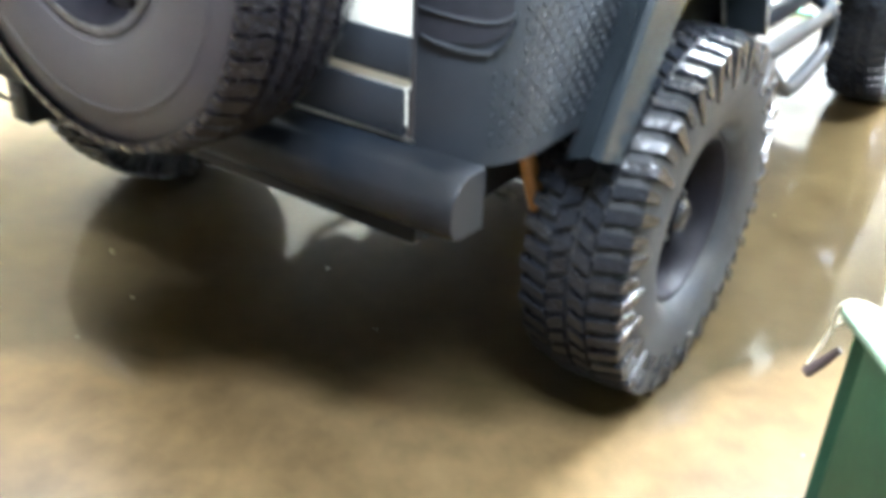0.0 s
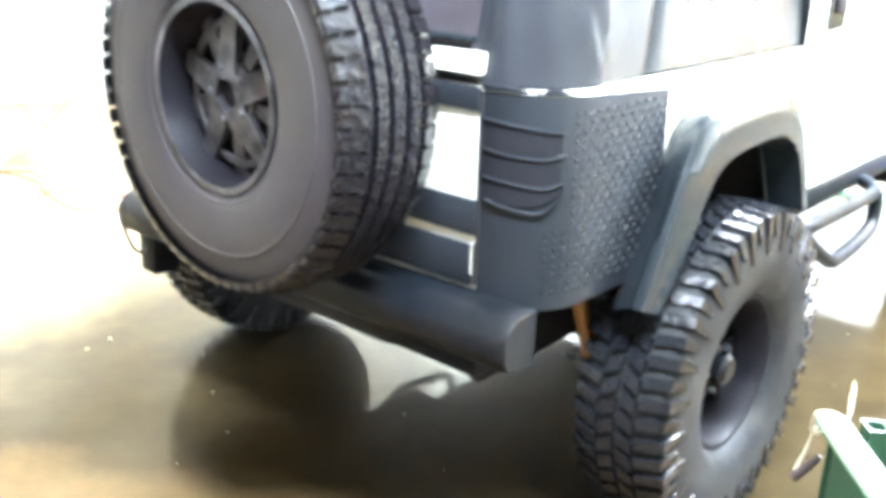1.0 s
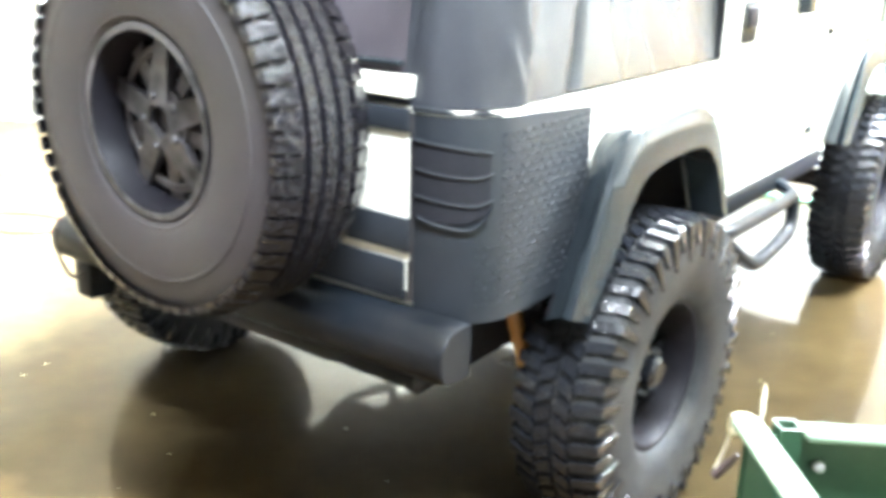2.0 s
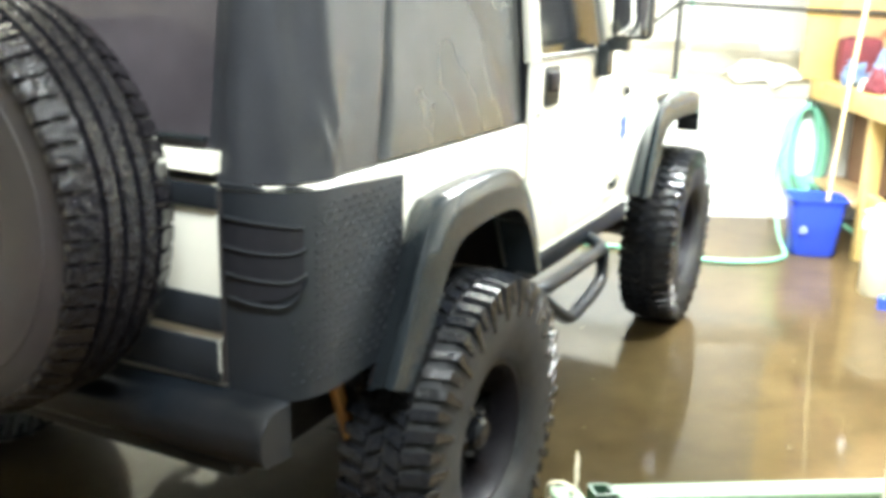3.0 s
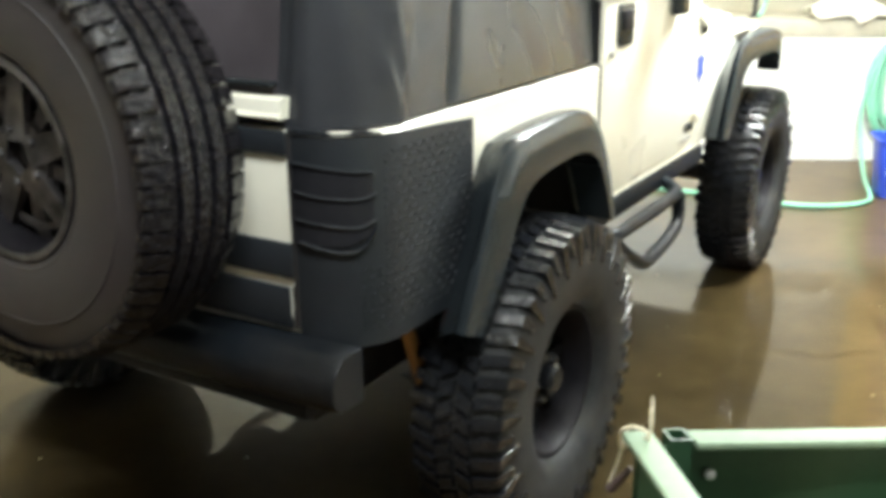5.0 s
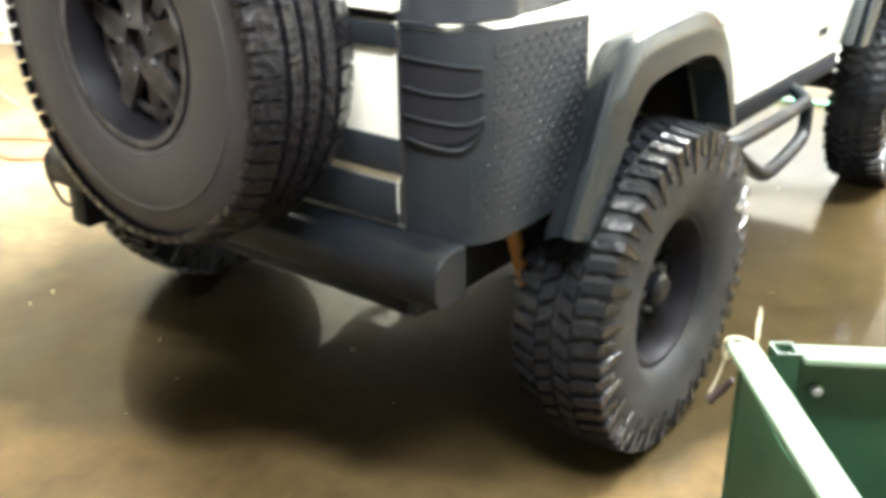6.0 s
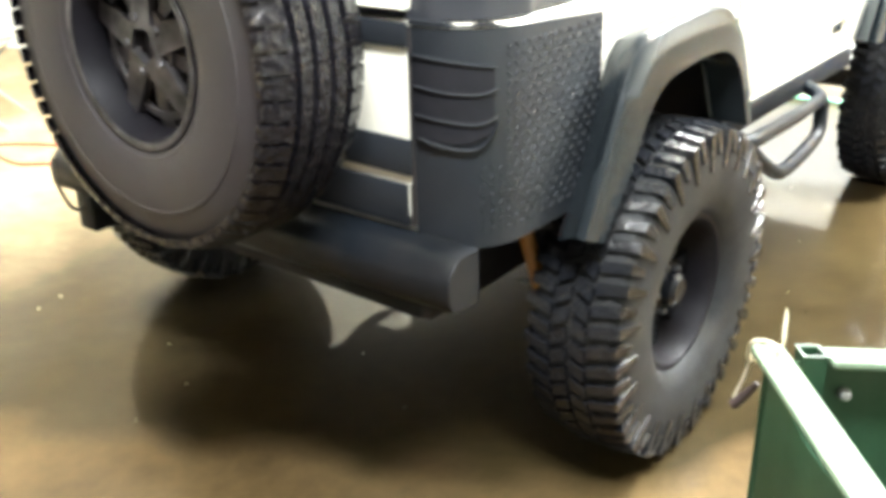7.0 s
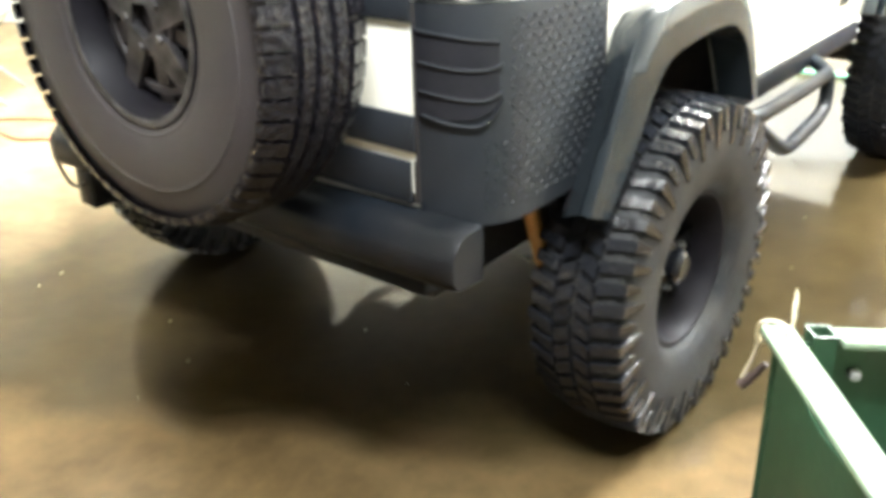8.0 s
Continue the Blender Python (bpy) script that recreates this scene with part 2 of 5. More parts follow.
PALE_YELLOW = material("pale_yellow_paint", (0.80, 0.64, 0.32), 0.45, spread=0.08)
TOWEL = material("white_terry", (0.82, 0.80, 0.70), 0.95, spread=0.08, scale=9, fine=120, bump=0.8, depth=0.01)
BLACK_IRON = material("black_iron", (0.03, 0.03, 0.03), 0.5, spread=0.3)
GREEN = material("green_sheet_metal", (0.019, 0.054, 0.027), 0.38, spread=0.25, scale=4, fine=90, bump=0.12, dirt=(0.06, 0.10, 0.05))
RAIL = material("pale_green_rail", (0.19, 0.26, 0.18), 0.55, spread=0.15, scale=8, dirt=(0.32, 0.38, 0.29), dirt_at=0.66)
PIN = material("rusty_brown_steel", (0.045, 0.030, 0.028), 0.6, spread=0.3)
ROPE = material("cotton_rope", (0.72, 0.66, 0.50), 0.9, spread=0.2, scale=40, fine=300, bump=0.8, depth=0.003)
MAROON = material("maroon_fabric", (0.13, 0.022, 0.032), 0.85, spread=0.3, scale=12, bump=0.6, depth=0.006)
DENIM = material("blue_cloth", (0.14, 0.20, 0.32), 0.9, spread=0.3, scale=14, bump=0.6, depth=0.006)
DARK = material("dark_cloth", (0.03, 0.035, 0.04), 0.85, spread=0.4, scale=10, bump=0.5)
TIN = material("white_tin", (0.75, 0.72, 0.70), 0.35, spread=0.1)
PRINT = material("pale_blue_print", (0.50, 0.58, 0.78), 0.5, spread=0.1)
ORANGE = material("orange_red_cord", (0.62, 0.12, 0.06), 0.5, spread=0.1)
CARTON = material("brown_carton", (0.20, 0.115, 0.07), 0.85, spread=0.25, scale=5)
NUT = material("dark_steel", (0.075, 0.075, 0.08), 0.4, metal=0.7, spread=0.3)
GALV = material("dull_steel", (0.35, 0.35, 0.34), 0.45, metal=0.6, spread=0.2)


# ---- building tools ----
def part(name, bm, mat, parent=None, label="", flat=False, angle=32):
    me = bpy.data.meshes.new(name)
    bmesh.ops.recalc_face_normals(bm, faces=bm.faces)
    bm.to_mesh(me)
    bm.free()
    me.materials.append(mat)
    if not flat:
        me.polygons.foreach_set("use_smooth", [True] * len(me.polygons))
        me.set_sharp_from_angle(angle=radians(angle))
    ob = new(name, me)
    if parent is not None:
        ob.parent = parent
    if label:
        tagged(ob, label)
    return ob


def thing(name, label, category, m=None, group="", kind=""):
    ob = new(name)
    ob.empty_display_size = 0.1
    ob.matrix_basis = m if m is not None else Matrix()
    return tagged(ob, label, category, group, kind)


def box(bm, lo, hi, bev=0.0, seg=2, m=None):
    r = bmesh.ops.create_cube(bm, size=1.0)
    c, s = (Vector(lo) + Vector(hi)) / 2, Vector(hi) - Vector(lo)
    for v in r["verts"]:
        v.co = Vector((v.co.x * s.x, v.co.y * s.y, v.co.z * s.z)) + c
    geo = r["verts"]
    if bev:
        edges = {e for v in r["verts"] for e in v.link_edges}
        out = bmesh.ops.bevel(bm, geom=list(edges), offset=bev, segments=seg, affect="EDGES", profile=0.5)
        geo = list({v for f in out["faces"] for v in f.verts} | {v for v in r["verts"] if v.is_valid})
    if m is not None:
        bmesh.ops.transform(bm, matrix=m, verts=geo)
    return bm


def boxed(*args, **kw):
    return box(bmesh.new(), *args, **kw)


def loft(bm, rings, closed=True, caps=False):
    rows = [[bm.verts.new(p) for p in ring] for ring in rings]
    n = len(rows[0])
    for a, b in zip(rows, rows[1:]):
        for i in range(n if closed else n - 1):
            j = (i + 1) % n
            bm.faces.new((a[i], a[j], b[j], b[i]))
    if caps:
        bm.faces.new(rows[0])
        bm.faces.new(rows[-1][::-1])
    return bm


def tube(bm, pts, r, n=10, closed=False):
    pts = [Vector(p) for p in pts]
    rings, up = [], Vector((0, 0, 1))
    k = len(pts)
    for i, p in enumerate(pts):
        if closed:
            d = pts[(i + 1) % k] - pts[i - 1]
        else:
            d = pts[min(i + 1, k - 1)] - pts[max(i - 1, 0)]
        d.normalize()
        if i == 0:
            side = d.cross(up)
            if side.length < 0.05:
                side = d.cross(Vector((1, 0, 0)))
        else:
            side = side - d * side.dot(d)
        side.normalize()
        top = side.cross(d)
        rr = r[i] if isinstance(r, (list, tuple)) else r
        rings.append([p + rr * (math.cos(a) * side + math.sin(a) * top) for a in (2 * math.pi * q / n for q in range(n))])
    if closed:
        rings.append(rings[0])
        loft(bm, rings)
        bmesh.ops.remove_doubles(bm, verts=bm.verts, dist=1e-6)
        return bm
    return loft(bm, rings, caps=True)


def smooth_path(pts, steps=6):
    """A Catmull-Rom curve through the points."""
    pts = [Vector(p) for p in pts]
    ext = [2 * pts[0] - pts[1], *pts, 2 * pts[-1] - pts[-2]]
    out = []
    for a, b, c, d in zip(ext, ext[1:], ext[2:], ext[3:]):
        for q in range(steps):
            t = q / steps
            out.append(0.5 * (2 * b + (c - a) * t + (2 * a - 5 * b + 4 * c - d) * t * t + (3 * b - 3 * c + d - a) * t ** 3))
    return out + [pts[-1]]


def lathe(bm, profile, axis="z", n=48, centre=(0, 0, 0), close=False):
    """profile: (radius, height) pairs turned round the axis."""
    rings = []
    for r, h in profile:
        ring = []
        for q in range(n):
            a = 2 * math.pi * q / n
            c, s = r * math.cos(a), r * math.sin(a)
            ring.append(Vector(centre) + Vector({"x": (h, c, s), "y": (c, h, s), "z": (c, s, h)}[axis]))
        rings.append(ring)
    if close:
        rings.append(rings[0])
    loft(bm, rings)
    bmesh.ops.remove_doubles(bm, verts=bm.verts, dist=1e-6)
    return bm


def resample(pts, n):
    pts = [Vector(p) for p in pts]
    d = [0.0]
    for a, b in zip(pts, pts[1:]):
        d.append(d[-1] + (b - a).length)
    out = []
    for q in range(n):
        s = d[-1] * q / (n - 1)
        i = max(i for i in range(len(pts) - 1) if d[i] <= s + 1e-9)
        f = (s - d[i]) / max(1e-9, d[i + 1] - d[i])
        out.append(pts[i].lerp(pts[i + 1], min(1, f)))
    return out


def slab(bm, outline, axis, lo, hi, bev=0.0):
    """A flat outline extruded along an axis; outline pairs are the two other coordinates in order."""
    def at(p, h):
        return Vector({"x": (h, p[0], p[1]), "y": (p[0], h, p[1]), "z": (p[0], p[1], h)}[axis])
    loft(bm, [[at(p, lo) for p in outline], [at(p, hi) for p in outline]], caps=True)
    if bev:
        bmesh.ops.recalc_face_normals(bm, faces=bm.faces)
        es = [e for e in bm.edges if e.is_manifold and e.calc_face_angle() > 0.5]
        bmesh.ops.bevel(bm, geom=es, offset=bev, segments=2, affect="EDGES", profile=0.5)
    return bm


def rounded(pts, r, seg=4):
    """Rounds the corners of a polygon of pairs."""
    out, n = [], len(pts)
    for i in range(n):
        p, a, b = Vector(pts[i]), Vector(pts[i - 1]), Vector(pts[(i + 1) % n])
        k = min(r, (a - p).length * 0.45, (b - p).length * 0.45)
        s, e = p + (a - p).normalized() * k, p + (b - p).normalized() * k
        for q in range(seg + 1):
            t = q / seg
            out.append(tuple((1 - t) ** 2 * s + 2 * t * (1 - t) * p + t * t * e))
    return out


def rect(a0, b0, a1, b1):
    return [(a0, b0), (a1, b0), (a1, b1), (a0, b1)]


# ---- the room ----
def wall_piece(name, lo, hi, mat, label, category="wall"):
    ob = part(name, boxed(lo, hi), mat, None, flat=True)
    ob.matrix_basis = ROOM
    return tagged(ob, label, category, kind="structure")


UL, UR, VF, VB, H = -4.8, 4.40, 3.98, -4.6, 3.20
floor = part("floor", boxed((UL - 0.2, VB - 0.2, -0.15), (UR + 0.2, VF + 1.3, 0.0)), FLOOR, None, flat=True)
floor.matrix_basis = ROOM
tagged(floor, "wet tan concrete garage floor with puddles", "floor", kind="structure")
wall_piece("ceiling", (UL - 0.2, VB - 0.2, H), (UR + 0.2, VF + 1.4, H + 0.15), CEIL, "unseen garage ceiling tinted tan to warm the floor reflections", "ceiling")
wall_piece("wall_west", (UL - 0.2, VB - 0.2, 0), (UL, VF + 1.3, H), WALL, "white painted garage side wall")
wall_piece("wall_east", (UR, VB - 0.2, 0), (UR + 0.2, VF + 1.3, H), WALL, "white painted wall behind the workbench")
wall_piece("wall_south", (UL, VB - 0.2, 0), (UR, VB, H), SOUTH_GREY, "unseen grey wall closing the room, toned for reflections and fill")
wall_piece("wall_north_base", (UL, VF, 0), (UR, VF + 1.1, 0.82), WALL, "white painted low foundation wall")
wall_piece("wall_north", (UL, VF + 1.1, 0.82), (UR, VF + 1.3, H), WALL, "white upper wall set back behind the ledge")
ledge = part("ledge", boxed((UL, VF - 0.012, 0.82), (UR, VF + 0.75, 0.935), bev=0.012), LEDGE)
box_bm = boxed((UL, VF + 0.70, 0.93), (UR, VF + 1.10, 1.10), bev=0.012)
step = part("upper_ledge", box_bm, LEDGE)
bm = boxed((UL, VF + 0.80, 1.10), (3.09, VF + 1.10, 1.165), bev=0.01)
curb = part("upper_kerb", bm, LEDGE)
for ob, lab in ((curb, "low pale concrete kerb on the back step"), (ledge, "grey concrete ledge on the low wall"), (step, "grey concrete step at the back of the ledge")):
    ob.matrix_basis = ROOM
    tagged(ob, lab, "ledge", kind="structure")


# ---- the parked off-road car (its own axes are the world's: y ahead, rear axle near y = 0) ----
BX, YR, RC = 0.765, -0.60, 0.13        # half width of the tub, its rear face, its corner radius
BELT, SILL = 1.130, 0.727
AXLES, TYRE_R, HUB_Z = (0.060, 2.41), 0.412, 0.410
car = thing("off_road_car", "cream-white off-road car with black soft top parked on the wet floor", "car")


def plan(x, yr, rc, front, n=9):
    """The right half of the tub's outline from above: from the front, round the rear corner, to the middle."""
    side = [(x, y, 1, 0) for y in front]
    arc = [(x - rc + rc * math.cos(a), yr + rc - rc * math.sin(a), math.cos(a), -math.sin(a)) for a in (math.pi / 2 * q / n for q in range(n + 1))]
    return side + arc + [(xx, yr, 0, -1) for xx in (0.55, 0.3, 0.0)]


ARCH = [(-0.30, 0.715), (-0.15, 0.96), (-0.08, 1.0), (0.24, 1.01), (0.34, 0.97), (0.46, SILL)]


def arch_z(y):
    if y <= ARCH[0][0]:
        return 0.715
    if y >= ARCH[-1][0]:
        return SILL
    for (a, za), (b, zb) in zip(ARCH, ARCH[1:]):
        if a <= y <= b:
            return za + (zb - za) * (y - a) / (b - a)


def tub_shell():
    bm = bmesh.new()
    ys = [1.52, 1.3, 0.9, 0.6, 0.46, 0.42, 0.38, 0.34, 0.24, 0.1, -0.02, -0.08, -0.12, -0.15, -0.20, -0.25, -0.30, -0.36, -0.44]
    right = plan(BX, YR, RC, ys)
    path = right + [(-x, y, -nx, ny) for x, y, nx, ny in right[-2::-1]]
    rings = []
    for x, y, nx, ny in path:
        zb = arch_z(y) if abs(nx) > 0.99 else 0.722
        t = 0.03
        zs = (zb, zb + 0.3 * (BELT - zb), BELT - 0.008)
        ring = [Vector((x, y, z)) for z in zs] + [Vector((x - 0.008 * nx, y - 0.008 * ny, BELT))]
        ring += [Vector((x - t * nx, y - t * ny, BELT)), Vector((x - t * nx, y - t * ny, zb))]
        rings.append(ring)
    loft(bm, rings, caps=True)
    return bm


part("tub", tub_shell(), PAINT, car, "cream-white painted steel tub")

# floor pan, wheel wells and underside
part("floor_pan", boxed((-0.735, 0.51, 0.70), (0.735, 1.55, 0.735)), UNDER, car)
part("rear_floor", boxed((-0.47, -0.57, 0.712), (0.47, 0.51, 0.735)), UNDER, car)
for s in (-1, 1):
    side = lambda x0, x1: (min(s * x0, s * x1), max(s * x0, s * x1))
    a, b = side(0.47, 0.50)
    # drawn down to 0.43 as an added screen against the lit floor
    part("well_side", boxed((a, -0.44, 0.43), (b, 0.51, 1.08)), UNDER, car)
    a, b = side(0.47, 0.735)
    part("well_top", boxed((a, -0.44, 1.08), (b, 0.51, 1.10)), UNDER, car)
    part("well_back", boxed((a, -0.47, 0.73), (b, -0.44, 1.10)), UNDER, car)
    part("well_front", boxed((a, 0.51, 0.735), (b, 0.53, 1.10)), UNDER, car)
for s in (-1, 1):
    part("frame_rail", boxed((s * 0.40 - 0.035, -0.585, 0.60), (s * 0.40 + 0.035, 2.9, 0.70), bev=0.01), UNDER, car)
for y, dx in ((AXLES[0], 0.1), (AXLES[1], -0.12)):
    bm = tube(bmesh.new(), [(-0.74, y, HUB_Z), (0.62, y, HUB_Z)], 0.04, 14)
    lathe(bm, [(0.0, -0.13), (0.09, -0.12), (0.13, -0.05), (0.13, 0.05), (0.09, 0.12), (0.0, 0.13)], "y", 18, (dx, y, HUB_Z))
    part("axle", bm, UNDER, car)
for s in (-1, 1):
    bm = bmesh.new()
    for q in range(5):
        z = 0.44 + q * 0.045
        lathe(bm, [(0.055, z), (0.065, z + 0.01), (0.055, z + 0.022), (0.045, z + 0.01)], "z", 16, (s * 0.43, AXLES[0], 0), close=True)
    part("coil_spring", bm, UNDER, car)
    # dampers lean behind the axle
    a, b = Vector((s * 0.590, -0.24, 0.70)), Vector((s * 0.668, -0.24, 0.472))
    damper = part("damper", tube(bmesh.new(), [a.lerp(b, 0.35), a.lerp(b, 0.97), b], [0.019, 0.018, 0.010], 14), SHOCK, car, "ochre shock absorber")
    part("dust_boot", tube(bmesh.new(), [a, a.lerp(b, 0.40)], 0.022, 14), RED, damper, "red dust boot")
for s in (-1, 1):
    part("brake_drum", lathe(bmesh.new(), [(0.0, s * 0.55), (0.12, s * 0.55), (0.165, s * 0.575), (0.17, s * 0.655), (0.0, s * 0.665)], "x", 32, (0.0 if s > 0 else -0.12, AXLES[0], HUB_Z)), UNDER, car)
part("transfer_skid", boxed((-0.60, 0.62, 0.42), (0.30, 1.50, 0.70), bev=0.03), UNDER, car)
part("gearbox", boxed((-0.2, 0.9, 0.5), (0.18, 1.7, 0.72), bev=0.04), UNDER, car)
part("fuel_tank_skid", boxed((-0.36, -0.57, 0.50), (0.36, -0.14, 0.71), bev=0.03), UNDER, car)
# added dark boxes that close the lit gap behind the bumper ends
for s in (-1, 1):
    part("dark_filler", boxed((min(s * 0.44, s * 0.60), -0.58, 0.60), (max(s * 0.44, s * 0.60), -0.42, 0.72), bev=0.01), UNDER, car)
part("track_bar", tube(bmesh.new(), [(-0.44, -0.10, 0.60), (0.46, -0.08, 0.44)], 0.02, 10), UNDER, car)
part("sway_bar", tube(bmesh.new(), smooth_path([(-0.44, -0.05, 0.45), (-0.43, -0.30, 0.50), (0.0, -0.34, 0.51), (0.43, -0.30, 0.50), (0.44, -0.05, 0.45)]), 0.012, 8), UNDER, car)
bm = tube(bmesh.new(), smooth_path([(-0.25, 1.0, 0.52), (-0.45, 0.4, 0.55), (-0.5, -0.1, 0.60), (-0.52, -0.62, 0.56)]), 0.028, 12)
part("exhaust_pipe", bm, UNDER, car)
part("muffler", lathe(bmesh.new(), [(0.0, 0.13), (0.03, 0.13), (0.05, 0.15), (0.100, 0.165), (0.106, 0.18), (0.106, 0.54), (0.100, 0.56), (0.05, 0.575), (0.03, 0.60), (0.0, 0.60)], "y", 24, (-0.575, 0, 0.462)), UNDER, car)
part("engine", boxed((-0.40, 1.64, 0.56), (0.40, 2.76, 0.98), bev=0.04), UNDER, car)
part("tow_hitch", boxed((-0.42, -0.655, 0.572), (0.66, -0.60, 0.618), bev=0.008), STEEL_BLACK, car, "black tow hitch bar under the bumper")


# black corner plates wrap from the tailgate's edge round to the side
def plate(front_y, x_in):
    """The plate's line from above, with outward normals."""
    pts = [p for p in plan(BX, YR, RC, [front_y, -0.21, -0.23, -0.26, -0.30, -0.35, -0.40], 10) if p[0] > 0.56 or p[3] == 0]
    return [p for p in pts if not (p[3] == -1 and p[0] < x_in)] + [(x_in, YR, 0, -1)]


def corner_plate(s):
    bm = bmesh.new()
    rings = []
    for x, y, nx, ny in plate(-0.197, 0.618):
        zb = max(0.713, arch_z(y) - 0.005) if abs(nx) > 0.99 else 0.713
        zt = BELT - 0.006 - 0.020 * max(0.0, min(1.0, (y + 0.50) / 0.30))
        o, i = 0.007, 0.0012
        rings.append([Vector((s * (x + o * nx), y + o * ny, zb)), Vector((s * (x + o * nx), y + o * ny, zt)),
                      Vector((s * (x + i * nx), y + i * ny, zt)), Vector((s * (x + i * nx), y + i * ny, zb))])
    loft(bm, rings, caps=True)
    return bm


def plate_lugs(s):
    """Small raised bars of the chequer plate, turned alternately."""
    bm = bmesh.new()
    pts = plate(-0.197, 0.618)
    line = [Vector((x, y, 0)) for x, y, *_ in pts]
    total = sum((b - a).length for a, b in zip(line, line[1:]))
    n = int(total / 0.017)
    for iu in range(n):
        d = (iu + 0.5) * 0.017
        acc = 0.0
        for a, b in zip(line, line[1:]):
            l = (b - a).length
            if acc + l >= d and l > 1e-6:
                p, t = a.lerp(b, (d - acc) / l), (b - a) / l
                break
            acc += l
        nrm = Vector((-t.y, t.x, 0))
        if nrm.x + -nrm.y < 0:
            nrm = -nrm
        low = max(0.735, arch_z(p.y)) if p.x > BX - 0.01 else 0.735
        for iz in range(22):
            z = 0.750 + iz * 0.017
            if z < low + 0.012 or z > 1.092 or (p.x < 0.757 and p.y < YR + 0.12 and z > 0.88) or p.x < 0.722:
                continue
            q = 1 if (iu + iz) % 2 else -1
            along = (t * 0.7071 + Vector((0, 0, q * 0.7071))) * 0.0078
            across = (t * 0.7071 - Vector((0, 0, q * 0.7071))) * 0.0028
            c = p + nrm * 0.0072 + Vector((0, 0, z))
            base = [c + along, c + across, c - along, c - across]
            vs = [bm.verts.new((s * v.x, v.y, v.z)) for v in base]
            tops = [c + (v - c) * 0.55 + nrm * 0.0022 for v in base]
            ts = [bm.verts.new((s * v.x, v.y, v.z)) for v in tops]
            bm.faces.new(ts)
            for k in range(4):
                bm.faces.new((vs[k], vs[(k + 1) % 4], ts[(k + 1) % 4], ts[k]))
    return bm


for s in (1, -1):
    cp = part("corner_armour", corner_plate(s), ARMOUR, car, "black chequer-plate corner armour")
    tagged(part("chequer_pattern", plate_lugs(s), ARMOUR, cp, flat=True), kind="stuff")

# tailgate: cream panel with black plates that leave cream strips bare
bm = boxed((-0.60, YR - 0.010, 0.76), (0.612, YR + 0.01, 1.124), bev=0.003)
gate = part("tailgate", bm, PAINT, car, "cream tailgate mostly covered by black plates")
for x0, z0, x1, z1 in ((-0.60, 1.086, 0.6135, 1.131), (-0.60, 0.846, 0.6135, 0.916), (-0.60, 0.742, 0.603, 0.826), (-0.60, 0.914, 0.40, 1.088)):
    part("gate_plate", boxed((x0, YR - 0.018, z0), (x1, YR - 0.008, z1), bev=0.002), ARMOUR, gate)
top_bar = bmesh.new()
slab(top_bar, [(YR - 0.020, 1.152), (YR - 0.022, 1.156), (YR - 0.016, 1.162), (YR - 0.010, 1.186), (YR - 0.004, 1.190), (YR + 0.028, 1.190), (YR + 0.028, 1.152)], "x", 0.30, 0.606)
part("gate_top", top_bar, PAINT, gate, "cream tailgate top bar with a folded lower lip", angle=25)
part("gate_seam", boxed((0.6137, YR - 0.0125, 0.745), (0.6190, YR - 0.002, 1.1235)), UNDER, gate)
part("gate_edge", boxed((0.6078, YR - 0.0125, 0.745), (0.6135, YR - 0.002, 0.828)), UNDER, gate)
part("gate_gap_strip", boxed((0.604, YR - 0.013, 0.764), (0.6075, YR + 0.004, 0.8255)), PAINT, gate)


# tail lights behind slatted black guards that follow the corner's curve
def round_corner(s, d, z, out):
    """A point d metres along the rear corner, from x = 0.635 on the rear face, standing out from the plate."""
    r = RC + 0.007 + out
    if d < 0:
        return Vector((s * (BX - RC + d), YR - 0.007 - out, z))
    a = d / RC
    return Vector((s * (BX - RC + r * math.sin(a)), YR + RC - r * math.cos(a), z))


def tail_light(s):
    stops = [-0.014, -0.004] + [0.012 * q for q in range(12)]
    bm = bmesh.new()
    loft(bm, [[round_corner(s, d, z, o) for z, o in ((0.918 + (0.0 if d < 0.09 else (d - 0.09) * 0.5), 0.001), (0.920 + (0.0 if d < 0.09 else (d - 0.09) * 0.5), 0.005), (1.070 - 0.10 * max(0, d), 0.005), (1.073 - 0.10 * max(0, d), 0.001))] for d in stops], caps=True)
    lamp = part("tail_light", bm, LENS, car, "dark tail light behind a slatted guard")
    lines = (((-0.014, 1.076), (0.05, 1.069), (0.10, 1.061), (0.134, 1.057)),
             ((-0.008, 1.021), (0.045, 1.013), (0.095, 1.009), (0.118, 1.011), (0.138, 1.018)),
             ((-0.008, 0.968), (0.045, 0.961), (0.090, 0.955), (0.115, 0.957), (0.138, 0.968)),
             ((-0.002, 0.925), (0.045, 0.913), (0.090, 0.907), (0.108, 0.913), (0.124, 0.930), (0.136, 0.956)))
    for line in lines:
        pts = smooth_path([Vector((d, z, 0)) for d, z in line], 5)
        rings = []
        for k, p in enumerate(pts):
            h = 0.0028 * (0.35 if k in (0, len(pts) - 1) else 1.0)
            rings.append([round_corner(s, p.x, p.y + dz * h, o) for dz, o in ((-1.3, 0.003), (-0.7, 0.0085), (0.2, 0.0105), (0.9, 0.0085), (1.1, 0.003))])
        part("guard_slat", loft(bmesh.new(), rings, caps=True), SLAT, lamp, angle=40)


tail_light(1)
tail_light(-1)
